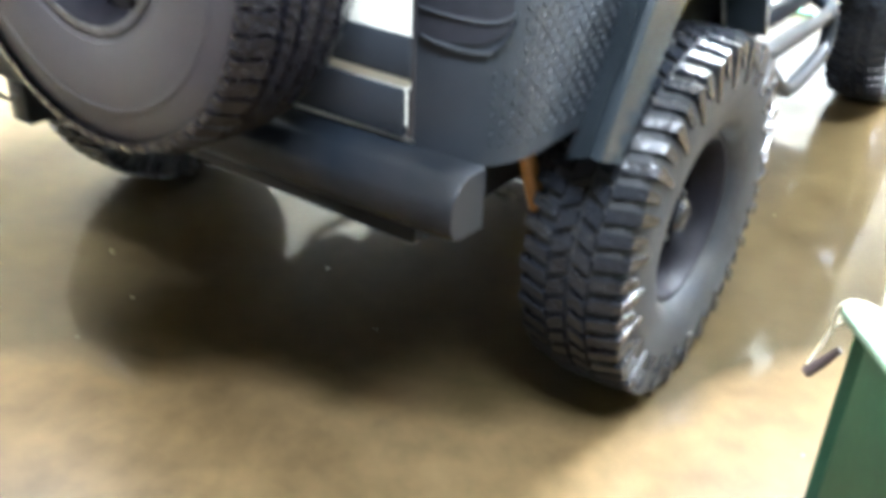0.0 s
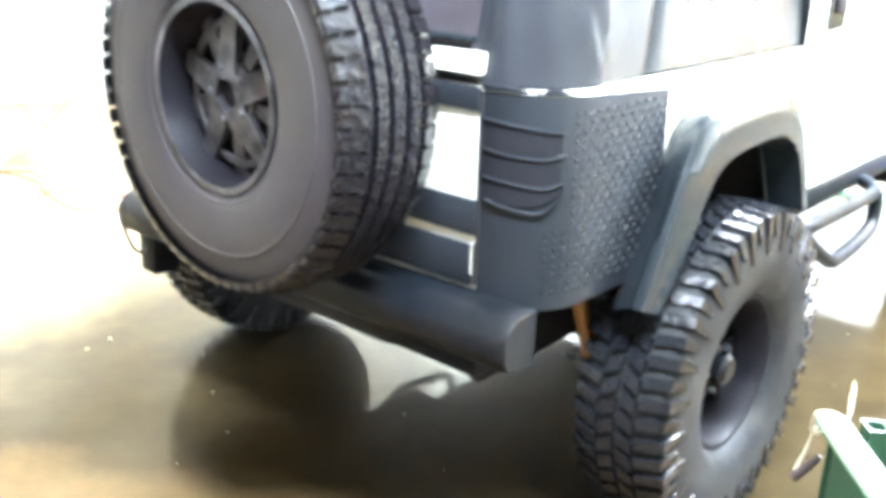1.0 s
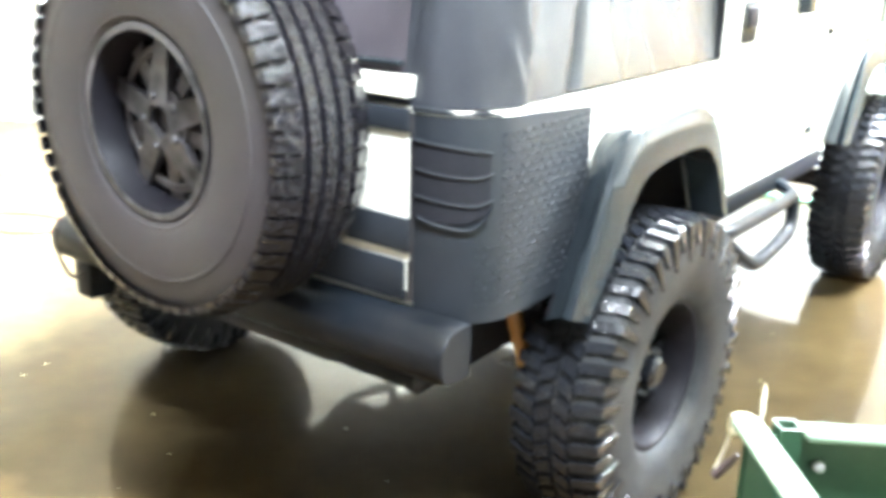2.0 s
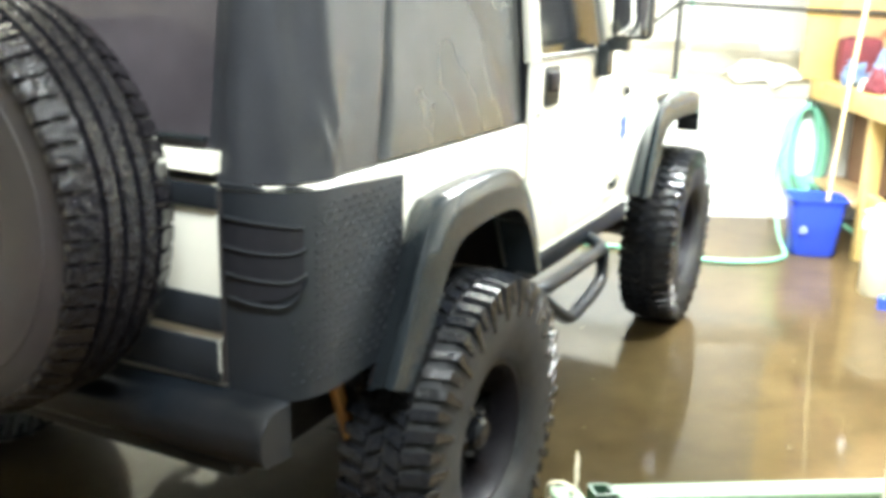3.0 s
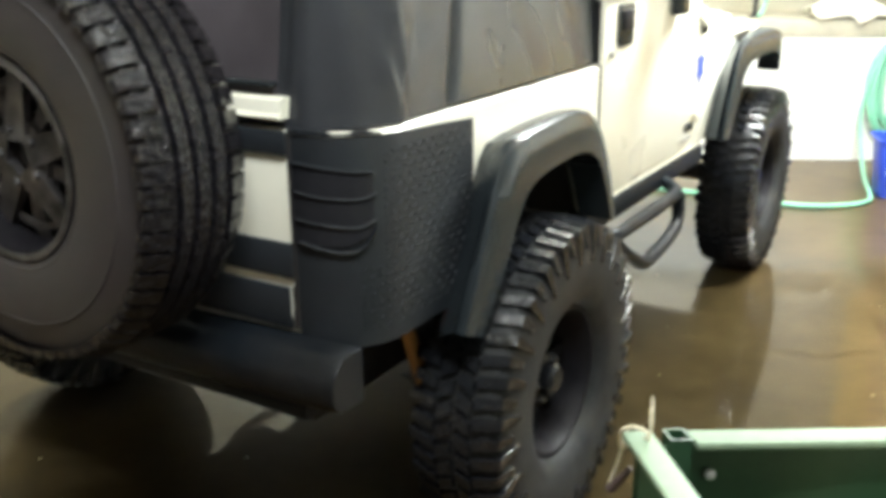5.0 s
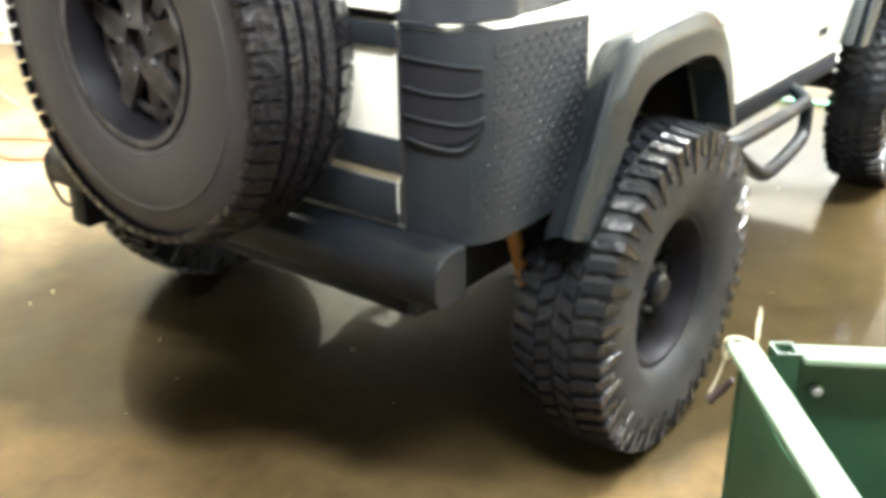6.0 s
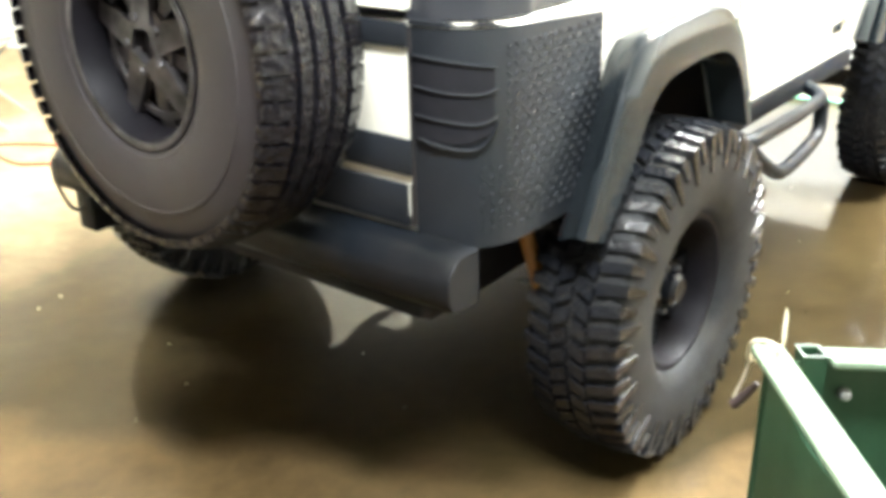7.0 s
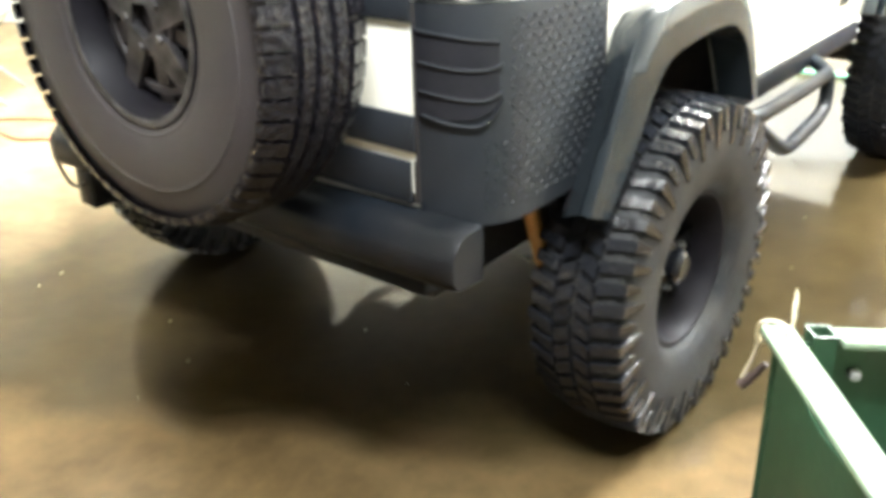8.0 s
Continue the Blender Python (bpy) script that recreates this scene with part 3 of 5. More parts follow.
rings = [[round_corner(1, d, z, o) for z, o in ((1.1255, 0.000), (1.127, 0.003), (zt - 0.002, 0.003), (zt, -0.004), (1.1255, -0.006))] for d, zt in
         ((-0.020, 1.138), (0.0, 1.138), (0.02, 1.138), (0.045, 1.137), (0.058, 1.134), (0.070, 1.130), (0.095, 1.131), (0.107, 1.135), (0.125, 1.135), (0.140, 1.131), (0.155, 1.1285))]
part("belt_lip", loft(bmesh.new(), rings, caps=True), SLAT, car, "thin black lip along the rear corner's top edge")


# rear bumper: a tapered box with turned-in ends
def bumper():
    bm = bmesh.new()
    prof = [(-0.606, 0.736), (-0.655, 0.736), (-0.676, 0.728), (-0.698, 0.704), (-0.702, 0.690), (-0.700, 0.650), (-0.690, 0.634), (-0.672, 0.626), (-0.606, 0.622)]
    rings = []
    for x, k in ((-0.560, 0.95), (-0.556, 1.0), (-0.4, 1.0), (0.0, 1.0), (0.4, 1.0), (0.735, 1.0), (0.757, 0.985), (0.763, 0.95)):
        rings.append([Vector((x, -0.606 + (y + 0.606) * k, 0.684 + (z - 0.684) * k - 0.030 * (0.8 - x) / 1.5)) for y, z in prof])
    return loft(bm, rings, caps=True)


part("safety_cable", tube(bmesh.new(), smooth_path([(-0.535, -0.698, 0.690), (-0.520, -0.714, 0.655), (-0.508, -0.716, 0.630), (-0.494, -0.712, 0.596), (-0.482, -0.705, 0.570), (-0.468, -0.690, 0.560), (-0.45, -0.66, 0.585)]), 0.005, 8), NUT, car, "steel cable loop hanging from the bumper")
bp = part("rear_bumper", bumper(), STEEL_BLACK, car, "black steel rear bumper", angle=50)
part("bumper_bracket", boxed((-0.498, -0.680, 0.500), (-0.425, -0.608, 0.625), bev=0.006), STEEL_BLACK, bp)
for s in (-1, 1):
    part("bumper_bracket", boxed((s * 0.40 - 0.04, -0.64, 0.60), (s * 0.40 + 0.04, -0.56, 0.70), bev=0.005), STEEL_BLACK, bp)


# wheel-arch flares
def flare(s, ca, cm, cb, n=30):
    """Three arches: at the body, at the outer bend, and at the lower lip."""
    bm = bmesh.new()
    A = resample(smooth_path([(s * x, y, z) for x, y, z in ca], 5), n)
    M = resample(smooth_path([(s * x, y, z) for x, y, z in cm], 5), n)
    B = resample(smooth_path([(s * x, y, z) for x, y, z in cb], 5), n)
    t = Vector((-s * 0.012, 0, 0))
    rings = []
    for a, m, b in zip(A, M, B):
        bend = m + (a - m) * 0.12
        low = m + (b - m) * 0.10
        inner = b + t * 8.0
        rings.append([a, a.lerp(m, 0.5) + Vector((s * 0.004, 0, 0.004)), bend, low, m.lerp(b, 0.5) + Vector((s * 0.003, 0, 0)), b, inner, low + 2.2 * t, a + Vector((-s * 0.004, 0, -0.012))])
    return loft(bm, rings, caps=True)


def at_x(x, pairs):
    return [(x, y, z) for y, z in pairs]


REAR_FLARE = (at_x(0.764, [(-0.33, 0.665), (-0.24, 0.835), (-0.17, 0.985), (-0.10, 1.040), (0.25, 1.050), (0.37, 1.010), (0.45, 0.885), (0.49, 0.735)]),
              at_x(0.850, [(-0.375, 0.690), (-0.30, 0.840), (-0.235, 0.966), (-0.175, 1.034), (-0.09, 1.060), (0.20, 1.066), (0.325, 1.005), (0.405, 0.88), (0.46, 0.735)]),
              at_x(0.857, [(-0.305, 0.662), (-0.20, 0.79), (-0.13, 0.90), (-0.04, 0.952), (0.20, 0.962), (0.305, 0.92), (0.365, 0.84), (0.415, 0.735)]))
FRONT_FLARE = (at_x(0.766, [(1.66, 0.735), (1.725, 0.88), (1.80, 1.0), (1.92, 1.07)]) + [(0.76, 2.25, 1.09), (0.745, 2.42, 1.07), (0.72, 2.56, 1.00), (0.70, 2.64, 0.93)],
               at_x(0.850, [(1.52, 0.752), (1.575, 0.86), (1.635, 0.97), (1.68, 1.04), (1.76, 1.085), (1.90, 1.097), (2.20, 1.097), (2.33, 1.08)]) + [(0.845, 2.39, 1.03), (0.84, 2.42, 0.95)],
               at_x(0.857, [(1.585, 0.745), (1.67, 0.85), (1.73, 0.94), (1.80, 0.990), (1.93, 1.005), (2.15, 1.005), (2.30, 0.99)]) + [(0.85, 2.36, 0.96), (0.845, 2.39, 0.90)])
for s in (1, -1):
    part("rear_flare", flare(s, *REAR_FLARE), PLASTIC, car, "black textured wheel-arch flare", angle=50)
    part("front_flare", flare(s, *FRONT_FLARE), PLASTIC, car, "black textured wheel-arch flare", angle=50)


# wheels
def tyre_body(width, R, rim_r, mud, n=72):
    """Bulging side walls; the mud tyre's rim sits deep between them."""
    w = width / 2
    if mud:
        half = [(rim_r, 0.30), (rim_r + 0.002, 0.50), (rim_r + 0.010, 0.70), (rim_r + 0.026, 0.88), (rim_r + 0.052, 0.97), ((rim_r + R) / 2, 1.0), (R - 0.075, 0.985), (R - 0.045, 0.94), (R - 0.028, 0.88), (R - 0.016, 0.70)]
    else:
        half = [(rim_r, 0.72), (rim_r + 0.010, 0.85), (rim_r + 0.022, 0.92), (rim_r + 0.045, 0.975), ((rim_r + R) / 2 - 0.01, 1.0), (R - 0.090, 0.985), (R - 0.066, 0.955), (R - 0.045, 0.915), (R - 0.030, 0.875), (R - 0.019, 0.83)]
    prof = [(r, -w * k) for r, k in half] + [(R - 0.012, 0)] + [(r, w * k) for r, k in half[::-1]] + [(rim_r - 0.01, 0)]
    return lathe(bmesh.new(), prof, "x", n, close=True)


def lug(bm, pts_lo, pts_hi):
    a, b = [bm.verts.new(p) for p in pts_lo], [bm.verts.new(p) for p in pts_hi]
    bm.faces.new(b)
    for k in range(4):
        bm.faces.new((a[k], a[(k + 1) % 4], b[(k + 1) % 4], b[k]))


def polar(x, a, r):
    return Vector((x, r * math.cos(a), r * math.sin(a)))


def mud_tread(width, R, n=54):
    """Big shoulder lugs that reach down the sidewall, and staggered centre blocks."""
    bm = bmesh.new()
    w, st = width / 2, 2 * math.pi / n
    for i in range(n):
        for s in (-1, 1):
            a = (i + (0.5 if s > 0 else 0)) * st
            long = i % 2
            h = st * 0.30
            x0, x1 = s * w * 0.42, s * w * (1.0 if long else 0.95)
            sk = st * 0.22
            lo = [polar(x0, a - h + sk, R - 0.018), polar(x0, a + h + sk, R - 0.018), polar(x1, a + h, R - 0.034), polar(x1, a - h, R - 0.034)]
            hi = [polar(x0, a - h * 0.85 + sk, R), polar(x0, a + h * 0.85 + sk, R), polar(x1, a + h * 0.85, R - 0.012), polar(x1, a - h * 0.85, R - 0.012)]
            lug(bm, lo, hi)
            d = 0.100 if long else 0.066
            lo = [polar(s * w * 0.93, a - h, R - 0.03), polar(s * w * 0.93, a + h, R - 0.03), polar(s * w * 0.965, a + h * 0.7, R - d), polar(s * w * 0.965, a - h * 0.7, R - d)]
            hi = [polar(x1 * 1.0, a - h * 0.85, R - 0.012), polar(x1 * 1.0, a + h * 0.85, R - 0.012), polar(s * w * 1.025, a + h * 0.6, R - d), polar(s * w * 1.025, a - h * 0.6, R - d)]
            lug(bm, lo, hi)
            c0, c1 = s * w * 0.04, s * w * 0.36
            a2, h2, k2 = a + st * 0.35, st * 0.33, st * 0.18
            lo = [polar(c0, a2 - h2 - k2, R - 0.016), polar(c0, a2 + h2 - k2, R - 0.016), polar(c1, a2 + h2 + k2, R - 0.016), polar(c1, a2 - h2 + k2, R - 0.016)]
            hi = [Vector((p.x * 0.97 + 0.001 * s, p.y * R / (R - 0.016), p.z * R / (R - 0.016))) for p in lo]
            lug(bm, lo, hi)
    return bm


def road_tread(width, R, n=62):
    """Five ribs of blocks with narrow cross slots."""
    bm = bmesh.new()
    w, st = width / 2, 2 * math.pi / n
    ribs = ((-1.015, -0.55), (-0.46, -0.22), (-0.13, 0.13), (0.22, 0.46), (0.55, 1.015))
    for r, (p0, p1) in enumerate(ribs):
        f = 0.97 if r in (1, 2, 3) else 0.90
        for i in range(n):
            a, h, k = (i + 0.35 * r) * st, st * (0.49 if r in (1, 2, 3) else 0.43), st * (0.10 if r in (1, 3) else -0.08 if r == 2 else 0.02)
            e = lambda x: 0.020 if abs(x) > 0.9 else 0.0
            x0, x1 = p0 * w, p1 * w
            lo = [polar(x0, a - h - k, R - 0.016 - e(p0)), polar(x0, a + h - k, R - 0.016 - e(p0)), polar(x1, a + h + k, R - 0.016 - e(p1)), polar(x1, a - h + k, R - 0.016 - e(p1))]
            hi = [polar(x0 + 0.002, a - h * f - k, R - e(p0)), polar(x0 + 0.002, a + h * f - k, R - e(p0)), polar(x1 - 0.002, a + h * f + k, R - e(p1)), polar(x1 - 0.002, a - h * f + k, R - e(p1))]
            lug(bm, lo, hi)
    return bm


def rim_dish(rim_r, w, deep, lip):
    prof = [(rim_r + 0.010, w * (lip - 0.04)), (rim_r + 0.008, w * lip), (rim_r - 0.004, w * lip), (rim_r - 0.010, w * (lip - 0.10)), (rim_r - 0.016, w * 0.36), (rim_r - 0.02, deep - 0.03), (0.09, deep - 0.035), (0.0, deep - 0.035),
            (0.0, deep - 0.05), (rim_r - 0.03, deep - 0.06), (rim_r - 0.026, -w * 0.8), (rim_r + 0.012, -w * 0.86)]
    return lathe(bmesh.new(), prof, "x", 56)


def spokes(n, r0, r1, w0, w1, x0, x1, thick, split=0.0):
    bm = bmesh.new()
    for i in range(n):
        for d in ((-split, split) if split else (0.0,)):
            a = 2 * math.pi * i / n
            m = Matrix.Rotation(a, 4, "X")
            lo = [Vector((x0, -w0 + d * 0.3, r0)), Vector((x0, w0 + d * 0.3, r0)), Vector((x1, w1 + d, r1)), Vector((x1, -w1 + d, r1))]
            rings = [[m @ p for p in lo], [m @ (p + Vector((thick, 0, 0))) for p in lo]]
            loft(bm, rings, caps=True)
    return bm


def wheel(name, parent, m, mud, width, R, rim_r, label):
    ob = new(name)
    ob.parent, ob.matrix_basis = parent, m
    tagged(ob, label)
    part("tyre", tyre_body(width, R, rim_r, mud), WET_SIDE if mud else SIDEWALL, ob, "black rubber tyre", angle=60)
    tagged(part("tread", (mud_tread if mud else road_tread)(width, R), RUBBER if mud else TREAD_DRY, ob, "wet shining tread blocks" if mud else "closely slotted tread blocks", flat=True), kind="stuff")
    w = width / 2
    deep = w * (0.05 if mud else 0.34)
    part("rim", rim_dish(rim_r, w, deep, 0.68 if mud else 0.90), RIM, ob, "black dished rim")
    if mud:
        part("spoke_ring", spokes(8, 0.05, rim_r - 0.012, 0.020, 0.034, deep - 0.022, deep - 0.012, 0.012), RIM_WET, ob)
        bm = lathe(bmesh.new(), [(0.065, deep - 0.03), (0.062, deep + 0.02), (0.045, deep + 0.03), (0.043, deep + 0.052), (0.030, deep + 0.062), (0.0, deep + 0.064)], "x", 28)
        part("hub", bm, RIM_WET, ob)
        nuts_r = 0.057
    else:
        bm = spokes(5, 0.03, rim_r - 0.012, 0.030, 0.020, deep + 0.016, deep - 0.005, 0.018)
        tilt = Matrix.Rotation(math.pi / 5, 4, "X")
        thin = spokes(5, 0.05, rim_r - 0.010, 0.010, 0.024, deep + 0.004, deep - 0.012, 0.012)
        thin.transform(tilt)
        me = bpy.data.meshes.new("thin_spokes")
        thin.to_mesh(me)
        thin.free()
        bm.from_mesh(me)
        bpy.data.meshes.remove(me)
        lathe(bm, [(rim_r - 0.052, deep + 0.004), (rim_r - 0.048, deep + 0.010), (rim_r - 0.034, deep + 0.008), (rim_r - 0.030, deep), (rim_r - 0.052, deep + 0.004)], "x", 48)
        part("spoke_ring", bm, ALLOY, ob, "dull grey mottled alloy spokes")
        bm = lathe(bmesh.new(), [(0.075, deep - 0.02), (0.070, deep + 0.022), (0.035, deep + 0.026), (0.032, deep + 0.010), (0.0, deep + 0.010)], "x", 28)
        part("hub", bm, ALLOY, ob)
        part("rim_lip", lathe(bmesh.new(), [(rim_r + 0.012, w * 0.885), (rim_r + 0.011, w * 0.915), (rim_r + 0.004, w * 0.925), (rim_r - 0.003, w * 0.915), (rim_r - 0.003, w * 0.885)], "x", 64, close=True), ALLOY, ob, "dull grey rim lip")
        ring = bmesh.new()
        for r0, r1, k in ((rim_r + 0.026, rim_r + 0.030, 0.932), (R - 0.092, R - 0.086, 0.985)):
            lathe(ring, [(r0 - 0.004, w * k - 0.003), (r0, w * k + 0.0013), (r1, w * k + 0.0011), (r1 + 0.004, w * k - 0.003)], "x", 72)
        part("sidewall_ring", ring, SIDEWALL, ob)
        nuts_r = 0.052
    for i in range(5):
        a = 2 * math.pi * (i + 0.5) / 5
        bm = lathe(bmesh.new(), [(0.011, deep - 0.01), (0.011, deep + 0.030), (0.007, deep + 0.036), (0.0, deep + 0.036)], "x", 6, (0, nuts_r * math.cos(a), nuts_r * math.sin(a)))
        part("wheel_nut", bm, NUT if mud else ALLOY, ob)
    return ob


first = None
for y in AXLES:
    for s in (1, -1):
        m = pose((0.804 if s > 0 else -0.895) if y < 1 else s * 0.742, y, HUB_Z, 17 if y > 1 else 0, 0, 0 if s > 0 else 180)
        if first is None:
            first = wheel("road_wheel", car, m, True, 0.232, TYRE_R, 0.188, "black rim with chunky mud-terrain tyre")
        else:
            copy_thing(first, m)
spare = wheel("spare_wheel", car, pose(0.185, -0.790, 1.087, 0, 0, -90), False, 0.235, 0.400, 0.180, "grey-black spare wheel mounted on the tailgate")
bm = boxed((0.09, -0.72, 1.0), (0.25, -0.61, 1.17), bev=0.01)
part("spare_carrier", bm, STEEL_BLACK, car)


# soft top: black vinyl shell over the rear, clear-plastic panels in its sides and back
def top_outline(z):
    f = (z - BELT) / 0.62
    return 0.757 - 0.055 * f - 0.02 * f * f, YR + 0.004 + 0.10 * f, 0.155 - 0.01 * f


def seam_shift(y, z):
    """The seam before the side window leans forward as it rises."""
    near = max(0.0, min(1.0, (y + 0.435) / 0.12)) * max(0.0, min(1.0, (0.2 - y) / 0.45))
    return (0.02 + 0.26 * (z - BELT)) * near


def pucker(y, z):
    """Creases that fan out upwards from one gathered spot at the hem."""
    up = z - 1.145
    if up < 0:
        return 0.0
    fade = min(1.0, up / 0.03) * max(0.0, 1 - up / 0.30)
    return fade * sum(d * math.exp(-((y + 0.435 - k * up) / (0.010 + 0.05 * up)) ** 2) for k, d in ((-0.42, 0.009), (-0.12, -0.009), (0.12, 0.009), (0.36, -0.008), (0.62, 0.007)))


def soft_top():
    bm = bmesh.new()
    rings = []
    zs = [BELT + 0.004, 1.148, 1.165, 1.185, 1.21, 1.235, 1.265, 1.30, 1.34, 1.40, 1.48, 1.56, 1.64, 1.70, 1.745, 1.765]
    for z in zs:
        x, yr, rc = top_outline(z)
        if z > 1.69:
            k = (z - 1.69) / 0.08
            x, yr = x - 0.07 * k * k, yr + 0.05 * k * k
        ring = []
        half = []
        for y in (1.42, 1.0, 0.6, 0.52, 0.2, -0.1, -0.25, -0.285, -0.30, -0.315, -0.33, -0.345, -0.36, -0.375, -0.39, -0.405, -0.42):
            fold = 0.0035 * math.sin((y + 0.3) * 34 + z) * min(1, 0.3 + (z - BELT) * 6) + pucker(y, z)
            half.append(Vector((x - (0.014 if y > -0.295 else 0.004) + (fold if y < -0.295 else 0), y + seam_shift(y, z), z)))
        for q in range(31):
            a = math.pi / 2 * q / 30
            rip = (0.006 * math.sin(a * 5.2 + 1.2 * z) + 0.0022 * math.sin(a * 11 - 5 * z)) * min(1, 0.35 + (z - BELT) * 6) + 0.006 * noise.noise(Vector((a * 2.2, 0, z * 4))) + pucker(yr + rc - a * rc, z)
            half.append(Vector((x - rc + (rc + rip) * math.cos(a), yr + rc - (rc + rip) * math.sin(a), z)))
        for xx in (0.60, 0.585, 0.3, 0.0):
            half.append(Vector((xx, yr + (0.004 if xx < 0.59 else 0), z)))
        other = [Vector((-p.x, p.y, p.z)) for p in half[-2::-1]]
        rings.append(half + other)
    loft(bm, rings, closed=False)
    bm.faces.new([bm.verts[i] for i in range(len(bm.verts) - len(rings[0]), len(bm.verts))] if not bm.verts.ensure_lookup_table() else [])
    return bm


part("soft_top", soft_top(), VINYL, car, "black vinyl soft top with puckered corners", angle=60)


def side_window(s):
    bm = bmesh.new()
    rings = []
    for q in range(29):
        z = BELT + 0.010 + q * 0.019
        x = top_outline(z)[0]
        ring = []
        for k in range(33):
            start = -0.285 + seam_shift(-0.285, z)
            y = start + k * (0.51 - start) / 32
            bulge = 0.007 * math.sin(math.pi * k / 32) + 0.008 * noise.noise(Vector((y * 6 + z * 3, z * 2.0, 7))) + 0.0008 * noise.noise(Vector((y * 24, z * 6, 3)))
            ring.append(Vector((s * (x - (0.004 if k else 0.016) + bulge), y, z)))
        rings.append(ring)
    loft(bm, rings, closed=False)
    return bm


for s in (1, -1):
    part("side_window", side_window(s), SIDE_CLEAR, car, "smoky clear-plastic side window")
bm = bmesh.new()
rings = []
for q in range(27):
    z = BELT + 0.06 + q * 0.018
    yr = top_outline(z)[1]
    rings.append([Vector((x, yr + 0.003 + 0.006 * noise.noise(Vector((x * 5, z * 4, 3))) + 0.0015 * noise.noise(Vector((x * 20, z * 7, 1))), z)) for x in (0.575 - k * 0.0383 for k in range(31))])
loft(bm, rings, closed=False)
part("rear_window", bm, CLEAR, car, "clear-plastic rear window with a pale reflection in its colour")
bm = boxed((-0.58, YR - 0.002, 1.207), (0.575, YR + 0.02, 1.216), bev=0.003)
part("window_retainer", bm, PLASTIC, car, "black window retainer bar")
# doors
DOOR = rounded([(0.525, 0.775), (0.60, 0.752), (1.36, 0.752), (1.41, 0.80), (1.41, 1.19), (1.33, 1.315), (0.525, 1.315)], 0.035)


def door(s):
    d = part("door", slab(bmesh.new(), DOOR, "x", s * (BX - 0.01), s * (BX + 0.005), bev=0.004), PAINT, car, "cream-white door")
    lean = lambda z: s * (BX - 0.004 - 0.10 * (z - 1.31))
    bm = bmesh.new()
    frame_pts = [(0.545, 1.30), (0.545, 1.70), (1.10, 1.70), (1.24, 1.30)]
    for (ya, za), (yb, zb) in zip(frame_pts, frame_pts[1:]):
        a, b = Vector((lean(za), ya, za)), Vector((lean(zb), yb, zb))
        tube(bm, [a, a.lerp(b, 0.5), b], 0.024, 8)
    part("window_frame", bm, PAINT, d)
    bm = bmesh.new()
    loft(bm, [[Vector((lean(z) - s * 0.002, y, z)) for y, z in ((0.55, 1.308), (0.55, 1.70), (1.10, 1.70), (1.235, 1.308))],
              [Vector((lean(z) - s * 0.007, y, z)) for y, z in ((0.55, 1.308), (0.55, 1.70), (1.10, 1.70), (1.235, 1.308))]], caps=True)
    part("window_pane", bm, GLASS, d, "dark side glass")
    part("window_seal", boxed((min(s * (BX - 0.012), s * (BX + 0.014)), 0.56, 1.303), (max(s * (BX - 0.012), s * (BX + 0.014)), 1.23, 1.314), bev=0.003), PLASTIC, d)
    h = part("door_handle", slab(bmesh.new(), rounded(rect(0.615, 1.168, 0.735, 1.285), 0.02), "x", s * (BX + 0.003), s * (BX + 0.012), bev=0.002), PLASTIC, d, "black paddle door handle")
    part("paddle", boxed((min(s * (BX + 0.010), s * (BX + 0.022)), 0.635, 1.212), (max(s * (BX + 0.010), s * (BX + 0.022)), 0.715, 1.268), bev=0.005), RIM, h)
    bm = lathe(bmesh.new(), [(0.0, 0.02), (0.010, 0.018), (0.012, 0.01)], "x", 14)
    k = part("key_lock", bm, GALV, d)
    k.matrix_basis = pose(s * (BX - 0.001), 0.572, 1.155, 0, 0, 0 if s > 0 else 180)
    for z in (0.86, 1.20):
        hinge = part("hinge", boxed((min(s * (BX + 0.003), s * (BX + 0.030)), 1.385, z - 0.018), (max(s * (BX + 0.003), s * (BX + 0.022)), 1.445, z + 0.018), bev=0.005), PAINT, d)
        part("hinge_pin", tube(bmesh.new(), [(s * (BX + 0.018), 1.412, z - 0.034), (s * (BX + 0.018), 1.412, z + 0.034)], 0.007, 10), PAINT, hinge)
    # mirror on its bracket
    def bx(x0, x1, y0, y1, z0, z1, bev):
        return boxed((min(s * x0, s * x1), y0, z0), (max(s * x0, s * x1), y1, z1), bev=bev, seg=3)
    mir = part("mirror_housing", bx(0.812, 0.945, 1.06, 1.14, 1.348, 1.56, 0.026), PLASTIC, d, "black door mirror housing")
    part("mirror_glass", bx(0.832, 0.934, 1.0565, 1.062, 1.362, 1.55, 0.002), MIRROR, mir)
    part("mirror_arm", bx(0.795, 0.870, 1.08, 1.13, 1.310, 1.354, 0.008), PLASTIC, mir)
    part("mirror_foot", bx(0.770, 0.812, 1.07, 1.15, 1.225, 1.335, 0.010), PLASTIC, mir)


door(1)
door(-1)
part("door_seam", boxed((BX - 0.006, 0.515, 0.755), (BX + 0.0015, 0.522, 1.13)), UNDER, car)

# front body: cowl, windscreen frame, bonnet, fenders, grille
bm = boxed((-0.765, 1.405, 0.735), (0.765, 1.56, 1.17), bev=0.012)
part("cowl", bm, PAINT, car, "cream-white cowl")
for s in (1, -1):
    side = rounded([(1.415, 0.738), (1.67, 0.738), (1.80, 0.99), (1.92, 1.065), (1.92, 1.118), (1.415, 1.15)], 0.02)
    part("cowl_side", slab(bmesh.new(), side, "x", s * 0.70, s * 0.7665, bev=0.004), PAINT, car)
bm = bmesh.new()
